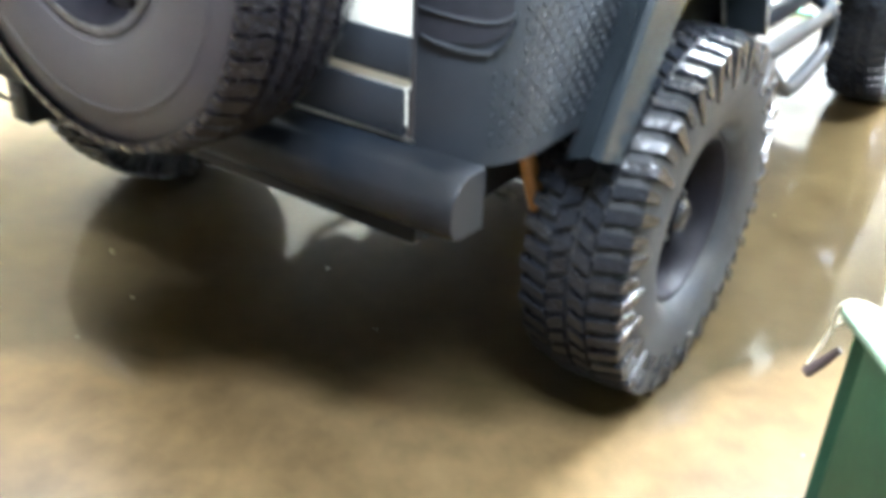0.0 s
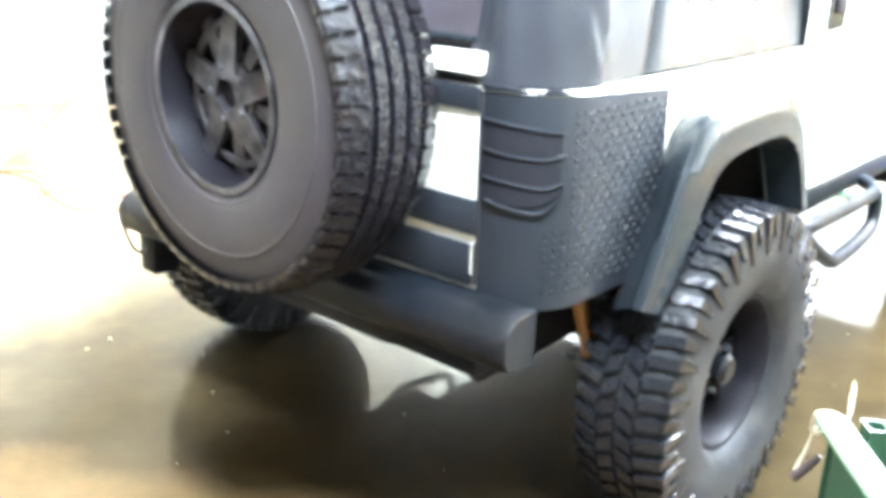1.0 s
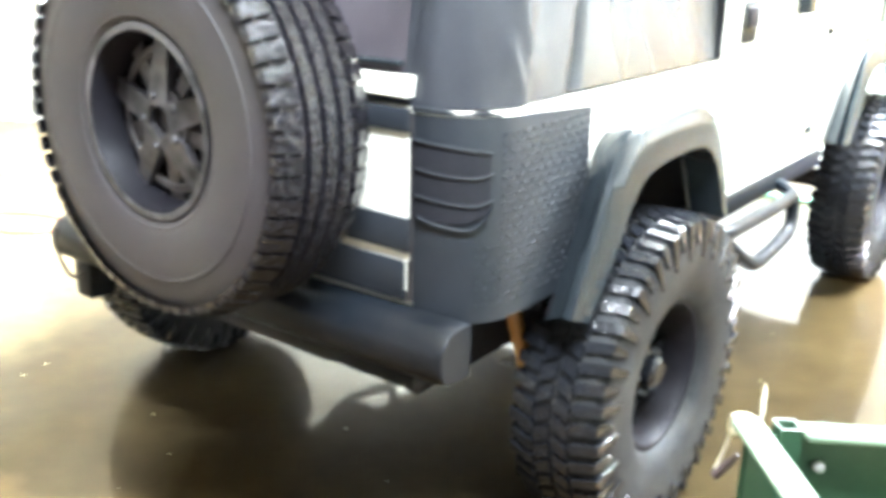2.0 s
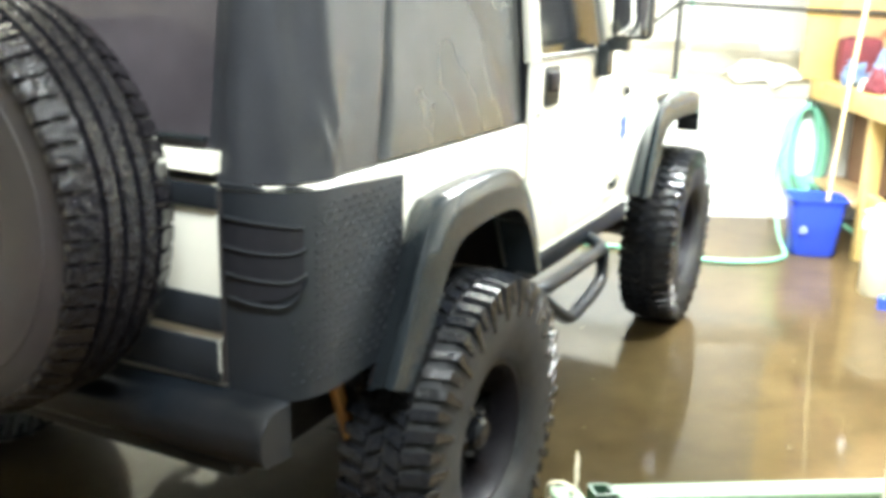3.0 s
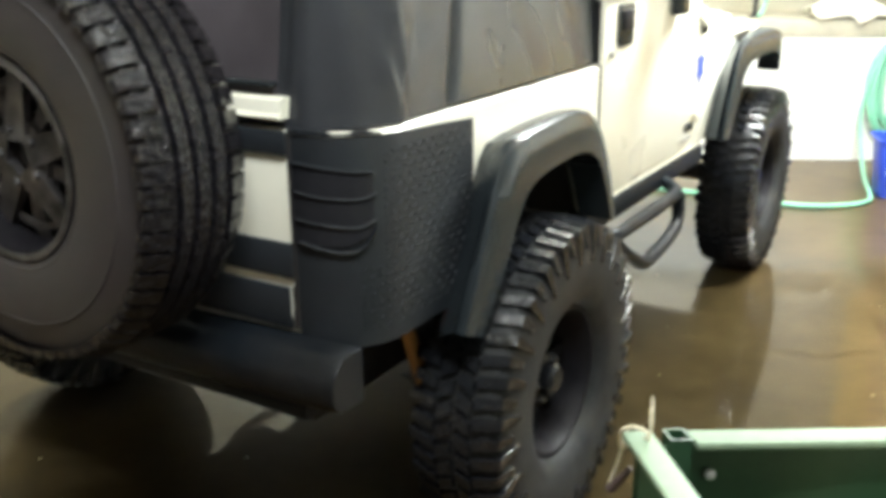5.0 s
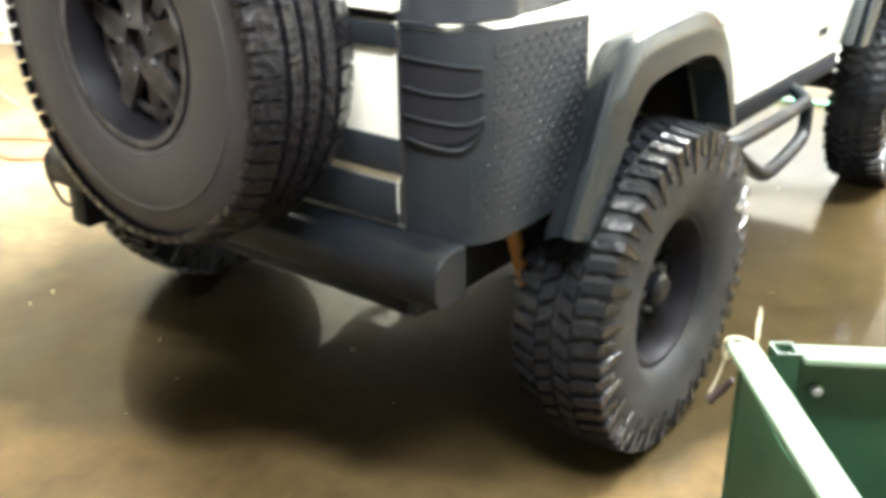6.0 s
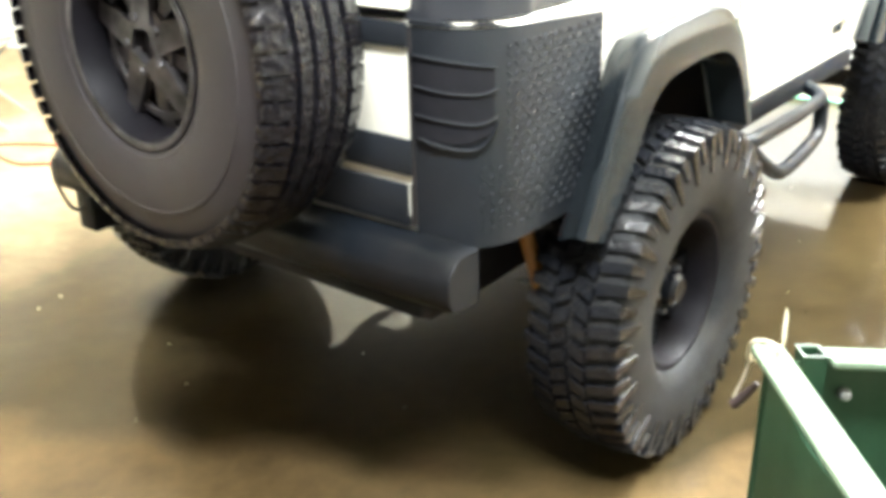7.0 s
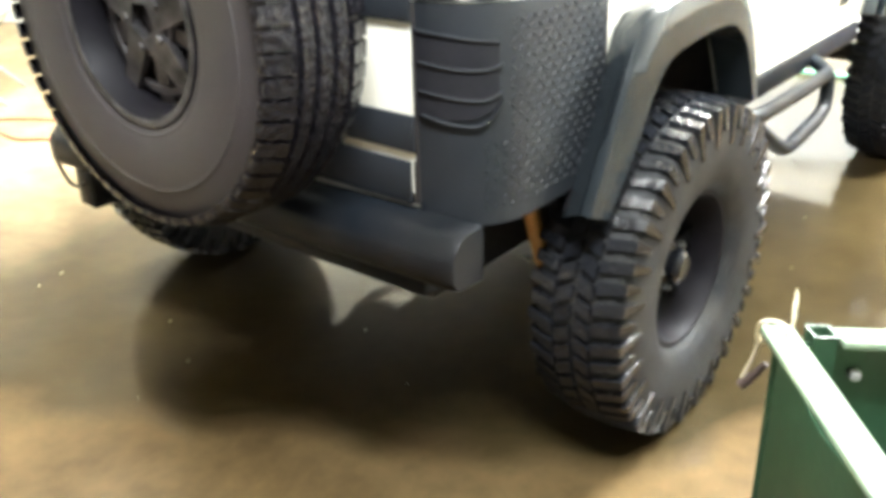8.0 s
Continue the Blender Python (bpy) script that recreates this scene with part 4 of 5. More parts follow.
for s in (-1, 1):
    tube(bm, [(s * 0.735, 1.47, 1.16), (s * 0.70, 1.33, 1.50), (s * 0.66, 1.20, 1.74)], 0.032, 8)
tube(bm, [(-0.66, 1.20, 1.74), (0.66, 1.20, 1.74)], 0.03, 8)
tube(bm, [(-0.735, 1.47, 1.18), (0.735, 1.47, 1.18)], 0.03, 8)
wf = part("windscreen_frame", bm, PAINT, car)
bm = bmesh.new()
loft(bm, [[Vector(p) for p in ((-0.72, 1.468, 1.18), (0.72, 1.468, 1.18), (0.65, 1.205, 1.73), (-0.65, 1.205, 1.73))], [Vector(p) for p in ((-0.72, 1.476, 1.18), (0.72, 1.476, 1.18), (0.65, 1.213, 1.73), (-0.65, 1.213, 1.73))]], caps=True)
part("windscreen_pane", bm, GLASS, wf)
bm = bmesh.new()
rings = []
for y, w, z in ((1.55, 0.66, 1.165), (1.9, 0.62, 1.16), (2.4, 0.56, 1.145), (2.75, 0.52, 1.12), (2.80, 0.515, 1.09)):
    rings.append([Vector(p) for p in ((-w, y, 0.86), (-w, y, z - 0.05), (-w + 0.05, y, z), (w - 0.05, y, z), (w, y, z - 0.05), (w, y, 0.86))])
loft(bm, rings, caps=True)
bonnet = part("bonnet", bm, PAINT, car, "cream-white bonnet")
for s in (-1, 1):
    part("bonnet_latch", tube(bmesh.new(), [(s * 0.655, 1.70, 1.12), (s * 0.665, 1.69, 1.19), (s * 0.65, 1.67, 1.22)], 0.012, 8), PLASTIC, bonnet, "black bonnet hook")
    bm = bmesh.new()
    rings = [[Vector((s * xi, y, z)), Vector((s * xo, y, z - 0.004)), Vector((s * (xo + 0.004), y, z - 0.03)), Vector((s * xi, y, z - 0.05))] for y, xi, xo, z in
             ((1.54, 0.55, 0.765, 1.118), (1.7, 0.55, 0.77, 1.125), (2.0, 0.52, 0.772, 1.135), (2.3, 0.5, 0.75, 1.115), (2.55, 0.48, 0.70, 1.06), (2.78, 0.46, 0.66, 0.98))]
    loft(bm, rings, caps=True)
    part("front_fender", bm, PAINT, car)
    bm = boxed((min(s * 0.40, s * 0.74), 1.56, 0.74), (max(s * 0.40, s * 0.74), 1.60, 1.10))
    box(bm, (min(s * 0.42, s * 0.46), 1.58, 0.74), (max(s * 0.42, s * 0.46), 2.85, 1.08))
    part("inner_fender", bm, UNDER, car)
part("grille", boxed((-0.50, 2.80, 0.72), (0.50, 2.86, 1.10), bev=0.02), PAINT, car)
part("front_bumper", boxed((-0.68, 2.93, 0.56), (0.68, 3.05, 0.70), bev=0.02), STEEL_BLACK, car)
# side markings on the cowl: blue decal, dark emblem bars
decal = bmesh.new()
slab(decal, [(1.452 + 0.060 * math.cos(a) * (1.0 if k % 2 else 0.55), 1.022 + 0.070 * math.sin(a) * (1.0 if k % 2 else 0.55)) for k, a in enumerate(2 * math.pi * q / 12 for q in range(12))], "x", BX + 0.0052, BX + 0.0064)
part("decal", decal, BLUE_DECAL, car, "small blue star-shaped decal")
part("emblem_bar", boxed((BX + 0.0048, 1.305, 0.808), (BX + 0.0075, 1.395, 0.836), bev=0.0006), PLASTIC, car, "dark unreadable emblem")
part("emblem_bar", boxed((BX + 0.0048, 1.26, 0.775), (BX + 0.0070, 1.385, 0.787), bev=0.0005), GALV, car)
part("fender_vent", boxed((BX - 0.002, 1.44, 1.135), (BX + 0.016, 1.49, 1.175), bev=0.006), PLASTIC, car, "small black antenna base")

# rocker guard and side step hoops
for s in (1, -1):
    part("rocker_guard", boxed((min(s * 0.70, s * 0.772), 0.46, 0.655), (max(s * 0.70, s * 0.772), 1.56, 0.724), bev=0.012), STEEL_BLACK, car, "black rocker guard")
    bm = tube(bmesh.new(), smooth_path([(s * 0.72, 0.40, 0.675), (s * 0.83, 0.47, 0.668), (s * 0.845, 0.60, 0.665), (s * 0.845, 0.96, 0.662), (s * 0.83, 1.06, 0.668), (s * 0.72, 1.16, 0.68)], 5), 0.021, 12)
    stp = part("side_step", bm, STEEL_BLACK, car, "black tube side step with dropped hoop")
    bm = tube(bmesh.new(), smooth_path([(s * 0.845, 0.46, 0.66), (s * 0.852, 0.60, 0.572), (s * 0.855, 0.70, 0.525), (s * 0.855, 0.80, 0.522), (s * 0.855, 0.97, 0.545), (s * 0.852, 1.035, 0.575), (s * 0.845, 1.05, 0.66)], 6), 0.021, 12)
    part("step_hoop", bm, STEEL_BLACK, stp)


# ---- green utility trailer beside the camera ----
TU, TV, TZ = 0.824, -1.362, 0.84      # its front near corner and the top of its rails
trailer = thing("utility_trailer", "green sheet-metal utility trailer with pale rails", "trailer", ROOM @ pose(TU, TV, 0, 0, 0, 5))
TW, TL = 1.35, 2.4


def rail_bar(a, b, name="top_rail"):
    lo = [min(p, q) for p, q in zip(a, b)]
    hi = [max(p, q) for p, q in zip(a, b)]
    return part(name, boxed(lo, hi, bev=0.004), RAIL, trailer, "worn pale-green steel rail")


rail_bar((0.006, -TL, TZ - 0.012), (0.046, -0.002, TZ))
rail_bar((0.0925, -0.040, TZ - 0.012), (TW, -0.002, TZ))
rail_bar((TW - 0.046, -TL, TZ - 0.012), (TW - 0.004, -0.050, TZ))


def pressed_panel(a, b, n_ribs, out):
    """A sheet with pressed ribs between two points in plan, from the bed to the rail."""
    a, b, o = Vector((*a, 0)), Vector((*b, 0)), Vector((*out, 0))
    bm = bmesh.new()
    cols = []
    n = n_ribs * 8
    for i in range(n + 1):
        f = i / n
        ph = (f * n_ribs) % 1.0
        d = 0.009 * max(0.0, min(1.0, 3.2 * (0.5 - abs(ph - 0.5)) - 0.45))
        p = a.lerp(b, f) + o * d
        q = a.lerp(b, f) + o * (d - 0.003)
        cols.append([Vector((p.x, p.y, z)) for z in (0.36, 0.5, 0.68, TZ - 0.013)] + [Vector((q.x, q.y, z)) for z in (TZ - 0.013, 0.68, 0.5, 0.36)])
    return loft(bm, cols, caps=True)


part("side_panel", pressed_panel((0.012, -0.055), (0.012, -TL), 8, (-1, 0)), GREEN, trailer, "green pressed sheet side", angle=20)
part("front_panel", pressed_panel((0.02, -0.018), (TW - 0.02, -0.018), 4, (0, 1)), GREEN, trailer, "green pressed sheet front", angle=20)
part("side_panel", pressed_panel((TW - 0.012, -0.055), (TW - 0.012, -TL), 8, (1, 0)), GREEN, trailer, angle=20)
# corner: an open square stake pocket
PX = 0.054


def square_ring(x0, y0, x1, y1, t, lo, hi):
    """An upright square tube with open ends."""
    out, inn = rect(x0, y0, x1, y1), rect(x0 + t, y0 + t, x1 - t, y1 - t)
    return loft(bmesh.new(), [[Vector((*p, z)) for p in ps] for ps, z in ((out, lo), (out, hi), (inn, hi), (inn, lo), (out, lo))])


part("stake_pocket", square_ring(PX + 0.008, -0.029, PX + 0.036, 0.000, 0.003, TZ - 0.06, TZ - 0.002), GREEN, trailer, "open square stake pocket", flat=True)
part("pocket_rim", square_ring(PX + 0.007, -0.030, PX + 0.037, 0.001, 0.003, TZ - 0.0015, TZ), GREEN, trailer, "dark green rim of the pocket", flat=True)
# black plate added inside for the shade in the pocket's depth
part("pocket_shade", boxed((PX + 0.0115, -0.0255, TZ - 0.045), (PX + 0.0325, -0.0035, TZ - 0.035)), BLACK_IRON, trailer)
part("bed", boxed((0.0, -TL, 0.33), (TW, 0.0, 0.36), bev=0.004), GREEN, trailer)
for u in (-0.06, TW + 0.06):
    bm = lathe(bmesh.new(), [(0.13, -0.07), (0.16, -0.085), (0.23, -0.08), (0.265, -0.06), (0.27, 0.0), (0.265, 0.06), (0.23, 0.08), (0.16, 0.085), (0.13, 0.07), (0.0, 0.05), (0.0, -0.05)], "x", 40, close=True)
    w = part("wheel", bm, SIDEWALL, trailer)
    w.matrix_basis = pose(u - (0.07 if u < 0 else -0.07), -1.75, 0.27)
bm = tube(bmesh.new(), [(-0.10, -1.75, 0.27), (TW + 0.10, -1.75, 0.27)], 0.03, 10)
part("axle", bm, BLACK_IRON, trailer)
# rib bolts on the front panel's inside
for u in (0.122, 0.48, 0.86):
    b = part("bolt", lathe(bmesh.new(), [(0.0, -0.012), (0.006, -0.010), (0.008, -0.004), (0.008, 0.0)], "y", 12), GALV, trailer)
    b.matrix_basis = pose(u, -0.020, 0.785)
# the box is a little out of square
SKEW = Matrix(((1, -0.14, 0, 0), (0, 1, 0, 0), (0, 0, 1, 0), (0, 0, 0, 1)))
for piece in trailer.children:
    if piece.matrix_basis == Matrix():
        piece.data.transform(SKEW)
# latch: a loop of rope, a ring and a hanging handle at the corner
latch = thing("rope_latch", "frayed pale rope and pin hanging from the trailer corner", "rope", ROOM @ pose(TU + 0.016, TV + 0.002, TZ))
bm = tube(bmesh.new(), smooth_path([(0.022, -0.03, 0.0), (0.025, -0.028, 0.02), (0.025, -0.024, 0.038), (0.026, -0.02, 0.047), (0.025, -0.02, 0.060)]), [0.0016] * 7 + [0.0026] * 10 + [0.0024] * 5 + [0.0012] * 3, 8)
part("upright_strand", bm, ROPE, latch)
bm = tube(bmesh.new(), smooth_path([(0.024, -0.03, 0.010), (0.008, -0.02, 0.014), (-0.008, -0.01, 0.006), (-0.010, 0.0, -0.018), (-0.004, 0.004, -0.030), (0.010, -0.005, -0.015), (0.022, -0.03, 0.006)]), 0.0021, 8)
part("knot", bm, ROPE, latch)
bm = tube(bmesh.new(), smooth_path([(0.000, 0.002, 0.0), (-0.006, 0.006, -0.030), (-0.011, 0.010, -0.060), (-0.020, 0.012, -0.090)]), [0.0014] * 6 + [0.0020] * 13, 8)
part("hanging_strand", bm, ROPE, latch)
bm = tube(bmesh.new(), [(0.006, 0.002, -0.060), (-0.006, 0.006, -0.080), (-0.020, 0.010, -0.100)], [0.004, 0.006, 0.007], 10)
part("pin", bm, PIN, latch, "rusty brown steel pin")
bm = bmesh.new()
tube(bm, [Vector((0.006 + 0.009 * math.cos(a), 0.006, -0.010 + 0.009 * math.sin(a))) for a in (2 * math.pi * q / 20 for q in range(20))], 0.002, 8, closed=True)
part("ring", bm, GALV, latch)

# white domed drum standing in the trailer
drum = thing("plastic_drum", "white domed plastic drum standing in the trailer", "drum", ROOM @ pose(1.432, -1.762, 0.36))
bm = lathe(bmesh.new(), [(0.0, 0.0), (0.28, 0.0), (0.305, 0.02), (0.315, 0.10), (0.317, 0.62)] + [(0.317 * math.cos(a), 0.66 + 0.317 * math.sin(a)) for a in (math.pi / 2 * q / 12 for q in range(13))], "z", 56)
part("body", bm, HDPE, drum)
bm = lathe(bmesh.new(), [(0.0, 1.00), (0.05, 1.00), (0.055, 0.99), (0.055, 0.965)], "z", 32)
part("cap", bm, HDPE, drum)


# ---- workbench corner ----
BU, BZ = 3.22, 0.972
bench = thing("workbench", "yellow pine workbench along the side wall", "workbench", ROOM @ pose(3.22, 3.95, 0) @ pose(0, 0, 0, 0, 0, -4.4) @ pose(-3.22, -3.95, 0))
part("worktop", boxed((BU, 0.6, BZ - 0.035), (UR, VF - 0.002, BZ), bev=0.004), WOOD, bench)
for a, b in ((0.6, 3.735), (3.741, VF - 0.004)):
    part("apron", boxed((BU - 0.038, a, BZ - 0.125), (BU - 0.001, b, BZ + 0.003), bev=0.004), WOOD, bench, "pine front board")
for v in (2.85, 1.9, 0.75):
    part("leg", boxed((BU + 0.0, v, 0.0), (BU + 0.085, v + 0.085, BZ - 0.036), bev=0.004), WOOD, bench)
part("lower_shelf", boxed((BU + 0.02, 0.62, 0.28), (UR, VF - 0.01, 0.31), bev=0.003), PLY, bench)
part("stretcher", boxed((BU + 0.02, 2.30, 0.34), (BU + 0.055, 2.85, 0.41), bev=0.003), WOOD, bench)
# boards behind the bench
ob = part("plywood_board", boxed((UR - 0.022, 3.16, BZ + 0.002), (UR - 0.002, 3.94, 2.3), bev=0.002), WOOD)
ob.matrix_basis = ROOM
tagged(ob, "yellow plywood board fixed to the wall", "board", group="boards behind the bench")
for name, a, b, mat, lab in (("plywood_sheet", 3.094, 3.326, WOOD, "tall yellow plywood panel beside the bench"), ("plywood_sheet", 3.329, 3.724, PLY, "tall tan plywood panel behind the bench"),
                             ("batten", 3.727, 3.744, CARTON, "thin dark wooden batten on the wall"), ("batten", 3.747, 3.825, TIN, "white board strip on the wall"), ("plywood_sheet", 3.828, UR - 0.03, WOOD, "tall yellow plywood panel in the corner")):
    ob = part(name, boxed((a, VF - 0.030, 0.974), (b, VF - 0.014, 2.4), bev=0.003), mat)
    ob.matrix_basis = ROOM
    tagged(ob, lab, "board", group="boards behind the bench")


def lump(bm, c, size, seed, rough=0.25, n=4):
    """A crumpled soft shape resting on its base."""
    r = bmesh.ops.create_icosphere(bm, subdivisions=n, radius=1.0)
    for v in r["verts"]:
        k = 1 + rough * noise.noise(v.co * 1.7 + Vector((seed, 0, 0))) + rough * 0.5 * noise.noise(v.co * 4.1 + Vector((0, seed, 0))) + rough * 0.25 * noise.noise(v.co * 9.0 + Vector((seed, seed, 0)))
        p = Vector((v.co.x * size[0], v.co.y * size[1], max(-0.55, v.co.z) * size[2])) * k
        p.z = max(p.z, -0.55 * size[2])
        v.co = p + Vector(c) + Vector((0, 0, 0.55 * size[2]))
    return bm


def soft(name, label, category, c, size, seed, mat, rough=0.25):
    t = thing(name, label, category, ROOM @ pose(*c))
    part("body", lump(bmesh.new(), (0, 0, 0), size, seed, rough), mat, t, angle=80)
    return t


bag = thing("tool_bag", "boxy maroon zip-up tool bag on the workbench", "bag", ROOM @ pose(3.41, 3.80, BZ, 0, 0, -8))
bm = boxed((-0.125, -0.11, 0.0), (0.125, 0.11, 0.285), bev=0.045, seg=4)
bmesh.ops.subdivide_edges(bm, edges=[e for e in bm.edges if e.calc_length() > 0.06], cuts=5, use_grid_fill=True)
for v in bm.verts:
    v.co *= 1 + 0.05 * noise.noise(v.co * 9 + Vector((4, 1, 0))) * (1 if v.co.z > 0.02 else 0)
part("body", bm, MAROON, bag, angle=70)
part("zip", tube(bmesh.new(), [(-0.09, -0.02, 0.287), (0.0, -0.02, 0.292), (0.09, -0.02, 0.287)], 0.005, 6), BLACK_IRON, bag)
soft("folded_cloth", "crumpled light blue cloth on the workbench", "cloth", (3.25, 3.44, BZ), (0.06, 0.09, 0.10), 2, DENIM, 0.6)
soft("folded_cloth", "crumpled light blue cloth on the workbench", "cloth", (3.44, 3.36, BZ), (0.11, 0.12, 0.13), 5, DENIM, 0.6)
soft("rag", "small white rag on the workbench", "rag", (3.19, 3.14, BZ), (0.04, 0.05, 0.045), 6, TOWEL, 0.35)
soft("jacket", "dark jacket heaped on the workbench", "jacket", (3.58, 3.26, BZ), (0.15, 0.24, 0.15), 3, DARK, 0.45)
soft("maroon_bag", "maroon cloth bag on the workbench", "bag", (3.34, 2.60, BZ), (0.11, 0.13, 0.105), 4, MAROON, 0.5)
soft("maroon_bag", "maroon cloth bag on the workbench", "bag", (3.19, 2.98, BZ), (0.055, 0.085, 0.085), 8, MAROON, 0.55)
soft("tool_pouch", "brown tool pouch on the workbench", "pouch", (3.60, 2.40, BZ), (0.14, 0.18, 0.22), 9, CARTON, 0.3)
can = thing("spray_can", "white spray can with a red label band", "can", ROOM @ pose(3.155, 2.71, BZ))
part("body", lathe(bmesh.new(), [(0.0, 0.0), (0.033, 0.0), (0.034, 0.004), (0.034, 0.130), (0.022, 0.158), (0.0, 0.160)], "z", 28), TIN, can)
part("label_band", lathe(bmesh.new(), [(0.0342, 0.02), (0.0348, 0.022), (0.0348, 0.075), (0.0342, 0.077)], "z", 28), RED, can, "red label band")
part("cap", lathe(bmesh.new(), [(0.020, 0.158), (0.020, 0.195), (0.016, 0.204), (0.0, 0.204)], "z", 24), TIN, can)
rod = thing("metal_rod", "dark metal bar lying across the bench things", "bar", ROOM @ pose(3.56, 3.05, BZ + 0.232, 0, 0, 78))
part("shaft", boxed((-0.62, -0.012, -0.008), (0.48, 0.012, 0.008), bev=0.003), BLACK_IRON, rod)
tray = thing("tool_tray", "flat grey metal tray on the workbench", "tray", ROOM @ pose(3.19, 2.44, BZ))
bm = boxed((-0.09, -0.16, 0.0), (0.09, 0.16, 0.012), bev=0.003)
for lo, hi in (((-0.09, -0.16, 0.01), (-0.083, 0.16, 0.035)), ((0.083, -0.16, 0.01), (0.09, 0.16, 0.035))):
    box(bm, lo, hi)
part("pan", bm, GALV, tray)
clip = thing("orange_clamp", "small orange-red hand clamp on the plywood", "clamp", ROOM @ pose(3.65, VF - 0.045, 1.30))
part("jaw", tube(bmesh.new(), smooth_path([(-0.045, 0, -0.05), (-0.02, -0.006, -0.005), (0.0, 0.0, 0.01), (0.035, 0.0, 0.04)]), [0.010] * 6 + [0.014] * 7 + [0.009] * 6, 8), ORANGE, clip)
part("grip", tube(bmesh.new(), [(-0.012, 0, 0.0), (0.02, 0, -0.03)], 0.008, 8), ORANGE, clip)
# cartons under the bench
for (u, v, w, d, h, mat, lab) in ((3.68, 3.50, 0.46, 0.70, 0.46, CARTON, "worn brown carton under the bench"), (3.72, 2.70, 0.46, 0.72, 0.40, DARK, "dark box under the bench"), (3.72, 1.9, 0.46, 0.7, 0.42, CARTON, "worn brown carton under the bench")):
    c = thing("storage_box", lab, "box", ROOM @ pose(u, v, 0.31))
    part("carton", boxed((-w / 2, -d / 2, 0), (w / 2, d / 2, h), bev=0.006), mat, c)
    part("lid", boxed((-w / 2 - 0.006, -d / 2 - 0.006, h), (w / 2 + 0.006, d / 2 + 0.006, h + 0.02), bev=0.004), mat, c)

# ---- hose, pole and rail on the front wall ----
hose = thing("garden_hose", "coiled green garden hose hung on the wall hook", "hose", ROOM @ pose(3.175, VF - 0.03, 0.0))
rng = random.Random(4)
for k in range(9):
    w, lowz = rng.uniform(0.10, 0.185), rng.uniform(0.17, 0.32)
    c, off, tip = rng.uniform(-0.03, 0.03), -0.022 * (k % 4), rng.uniform(-0.012, 0.012)
    pts = [Vector((c + w * math.sin(a) * (0.75 + 0.25 * (1 - math.cos(a)) / 2), off - 0.015 * math.sin(a * 2), lowz + (0.80 + tip - lowz) * (1 + math.cos(a)) / 2)) for a in (2 * math.pi * q / 40 for q in range(40))]
    part("loop", tube(bmesh.new(), pts, 0.0135, 8, closed=True), HOSE, hose)
tail = smooth_path([(-0.14, -0.05, 0.62), (-0.19, -0.06, 0.35), (-0.20, -0.15, 0.16), (-0.30, -0.55, 0.03), (-0.40, -0.95, 0.015), (-0.47, -1.10, 0.015), (-0.64, -1.19, 0.015), (-0.95, -1.18, 0.015), (-1.5, -0.9, 0.015), (-2.4, -0.7, 0.015)], 8)
part("trailing_end", tube(bmesh.new(), tail, 0.0135, 10), HOSE, hose)
tail2 = smooth_path([(0.05, -0.10, 0.30), (0.14, -0.35, 0.10), (0.22, -0.7, 0.015), (0.16, -1.2, 0.015), (0.05, -1.55, 0.015), (-0.02, -1.9, 0.015), (0.14, -2.2, 0.015)], 8)
part("trailing_end", tube(bmesh.new(), tail2, 0.0135, 10), HOSE, hose)
hook = thing("wall_hook", "black iron hose hook on the ledge", "hook", ROOM @ pose(3.175, VF - 0.015, 0.815))
part("arm", tube(bmesh.new(), smooth_path([(0, 0.0, 0.03), (0, -0.02, 0.0), (0, -0.10, -0.012), (0, -0.125, 0.02)]), 0.010, 8), BLACK_IRON, hook)
pole = thing("pipe_rail", "black iron pipe rail standing on the ledge", "rail", ROOM)
PU, PV = 2.30, VF + 0.18
part("post", tube(bmesh.new(), [(PU, PV, 0.935), (PU, PV, 2.2)], 0.018, 10), BLACK_IRON, pole)
part("crossbar", tube(bmesh.new(), smooth_path([(PU - 0.02, PV, 1.455), (2.55, VF + 0.08, 1.445), (2.90, VF - 0.06, 1.433), (3.80, VF - 0.06, 1.407)]), 0.014, 10), BLACK_IRON, pole)
part("brace", tube(bmesh.new(), [(PU, PV, 1.452), (PU - 0.22, PV - 0.25, 1.33)], 0.013, 10), BLACK_IRON, pole)
part("base_flange", lathe(bmesh.new(), [(0.0, 0.935), (0.045, 0.935), (0.045, 0.945), (0.02, 0.95)], "z", 20, (PU, PV, 0)), BLACK_IRON, pole)
feed = thing("green_hose_feed", "thin pale green hose hanging beside the pipe post", "hose", ROOM)
part("line", tube(bmesh.new(), smooth_path([(PU + 0.06, PV - 0.02, 2.3), (PU + 0.07, PV - 0.02, 1.6), (PU + 0.075, PV - 0.03, 1.2), (PU + 0.04, PV - 0.06, 1.0), (PU + 0.01, PV - 0.08, 0.95)]), 0.014, 10), HOSE, feed)


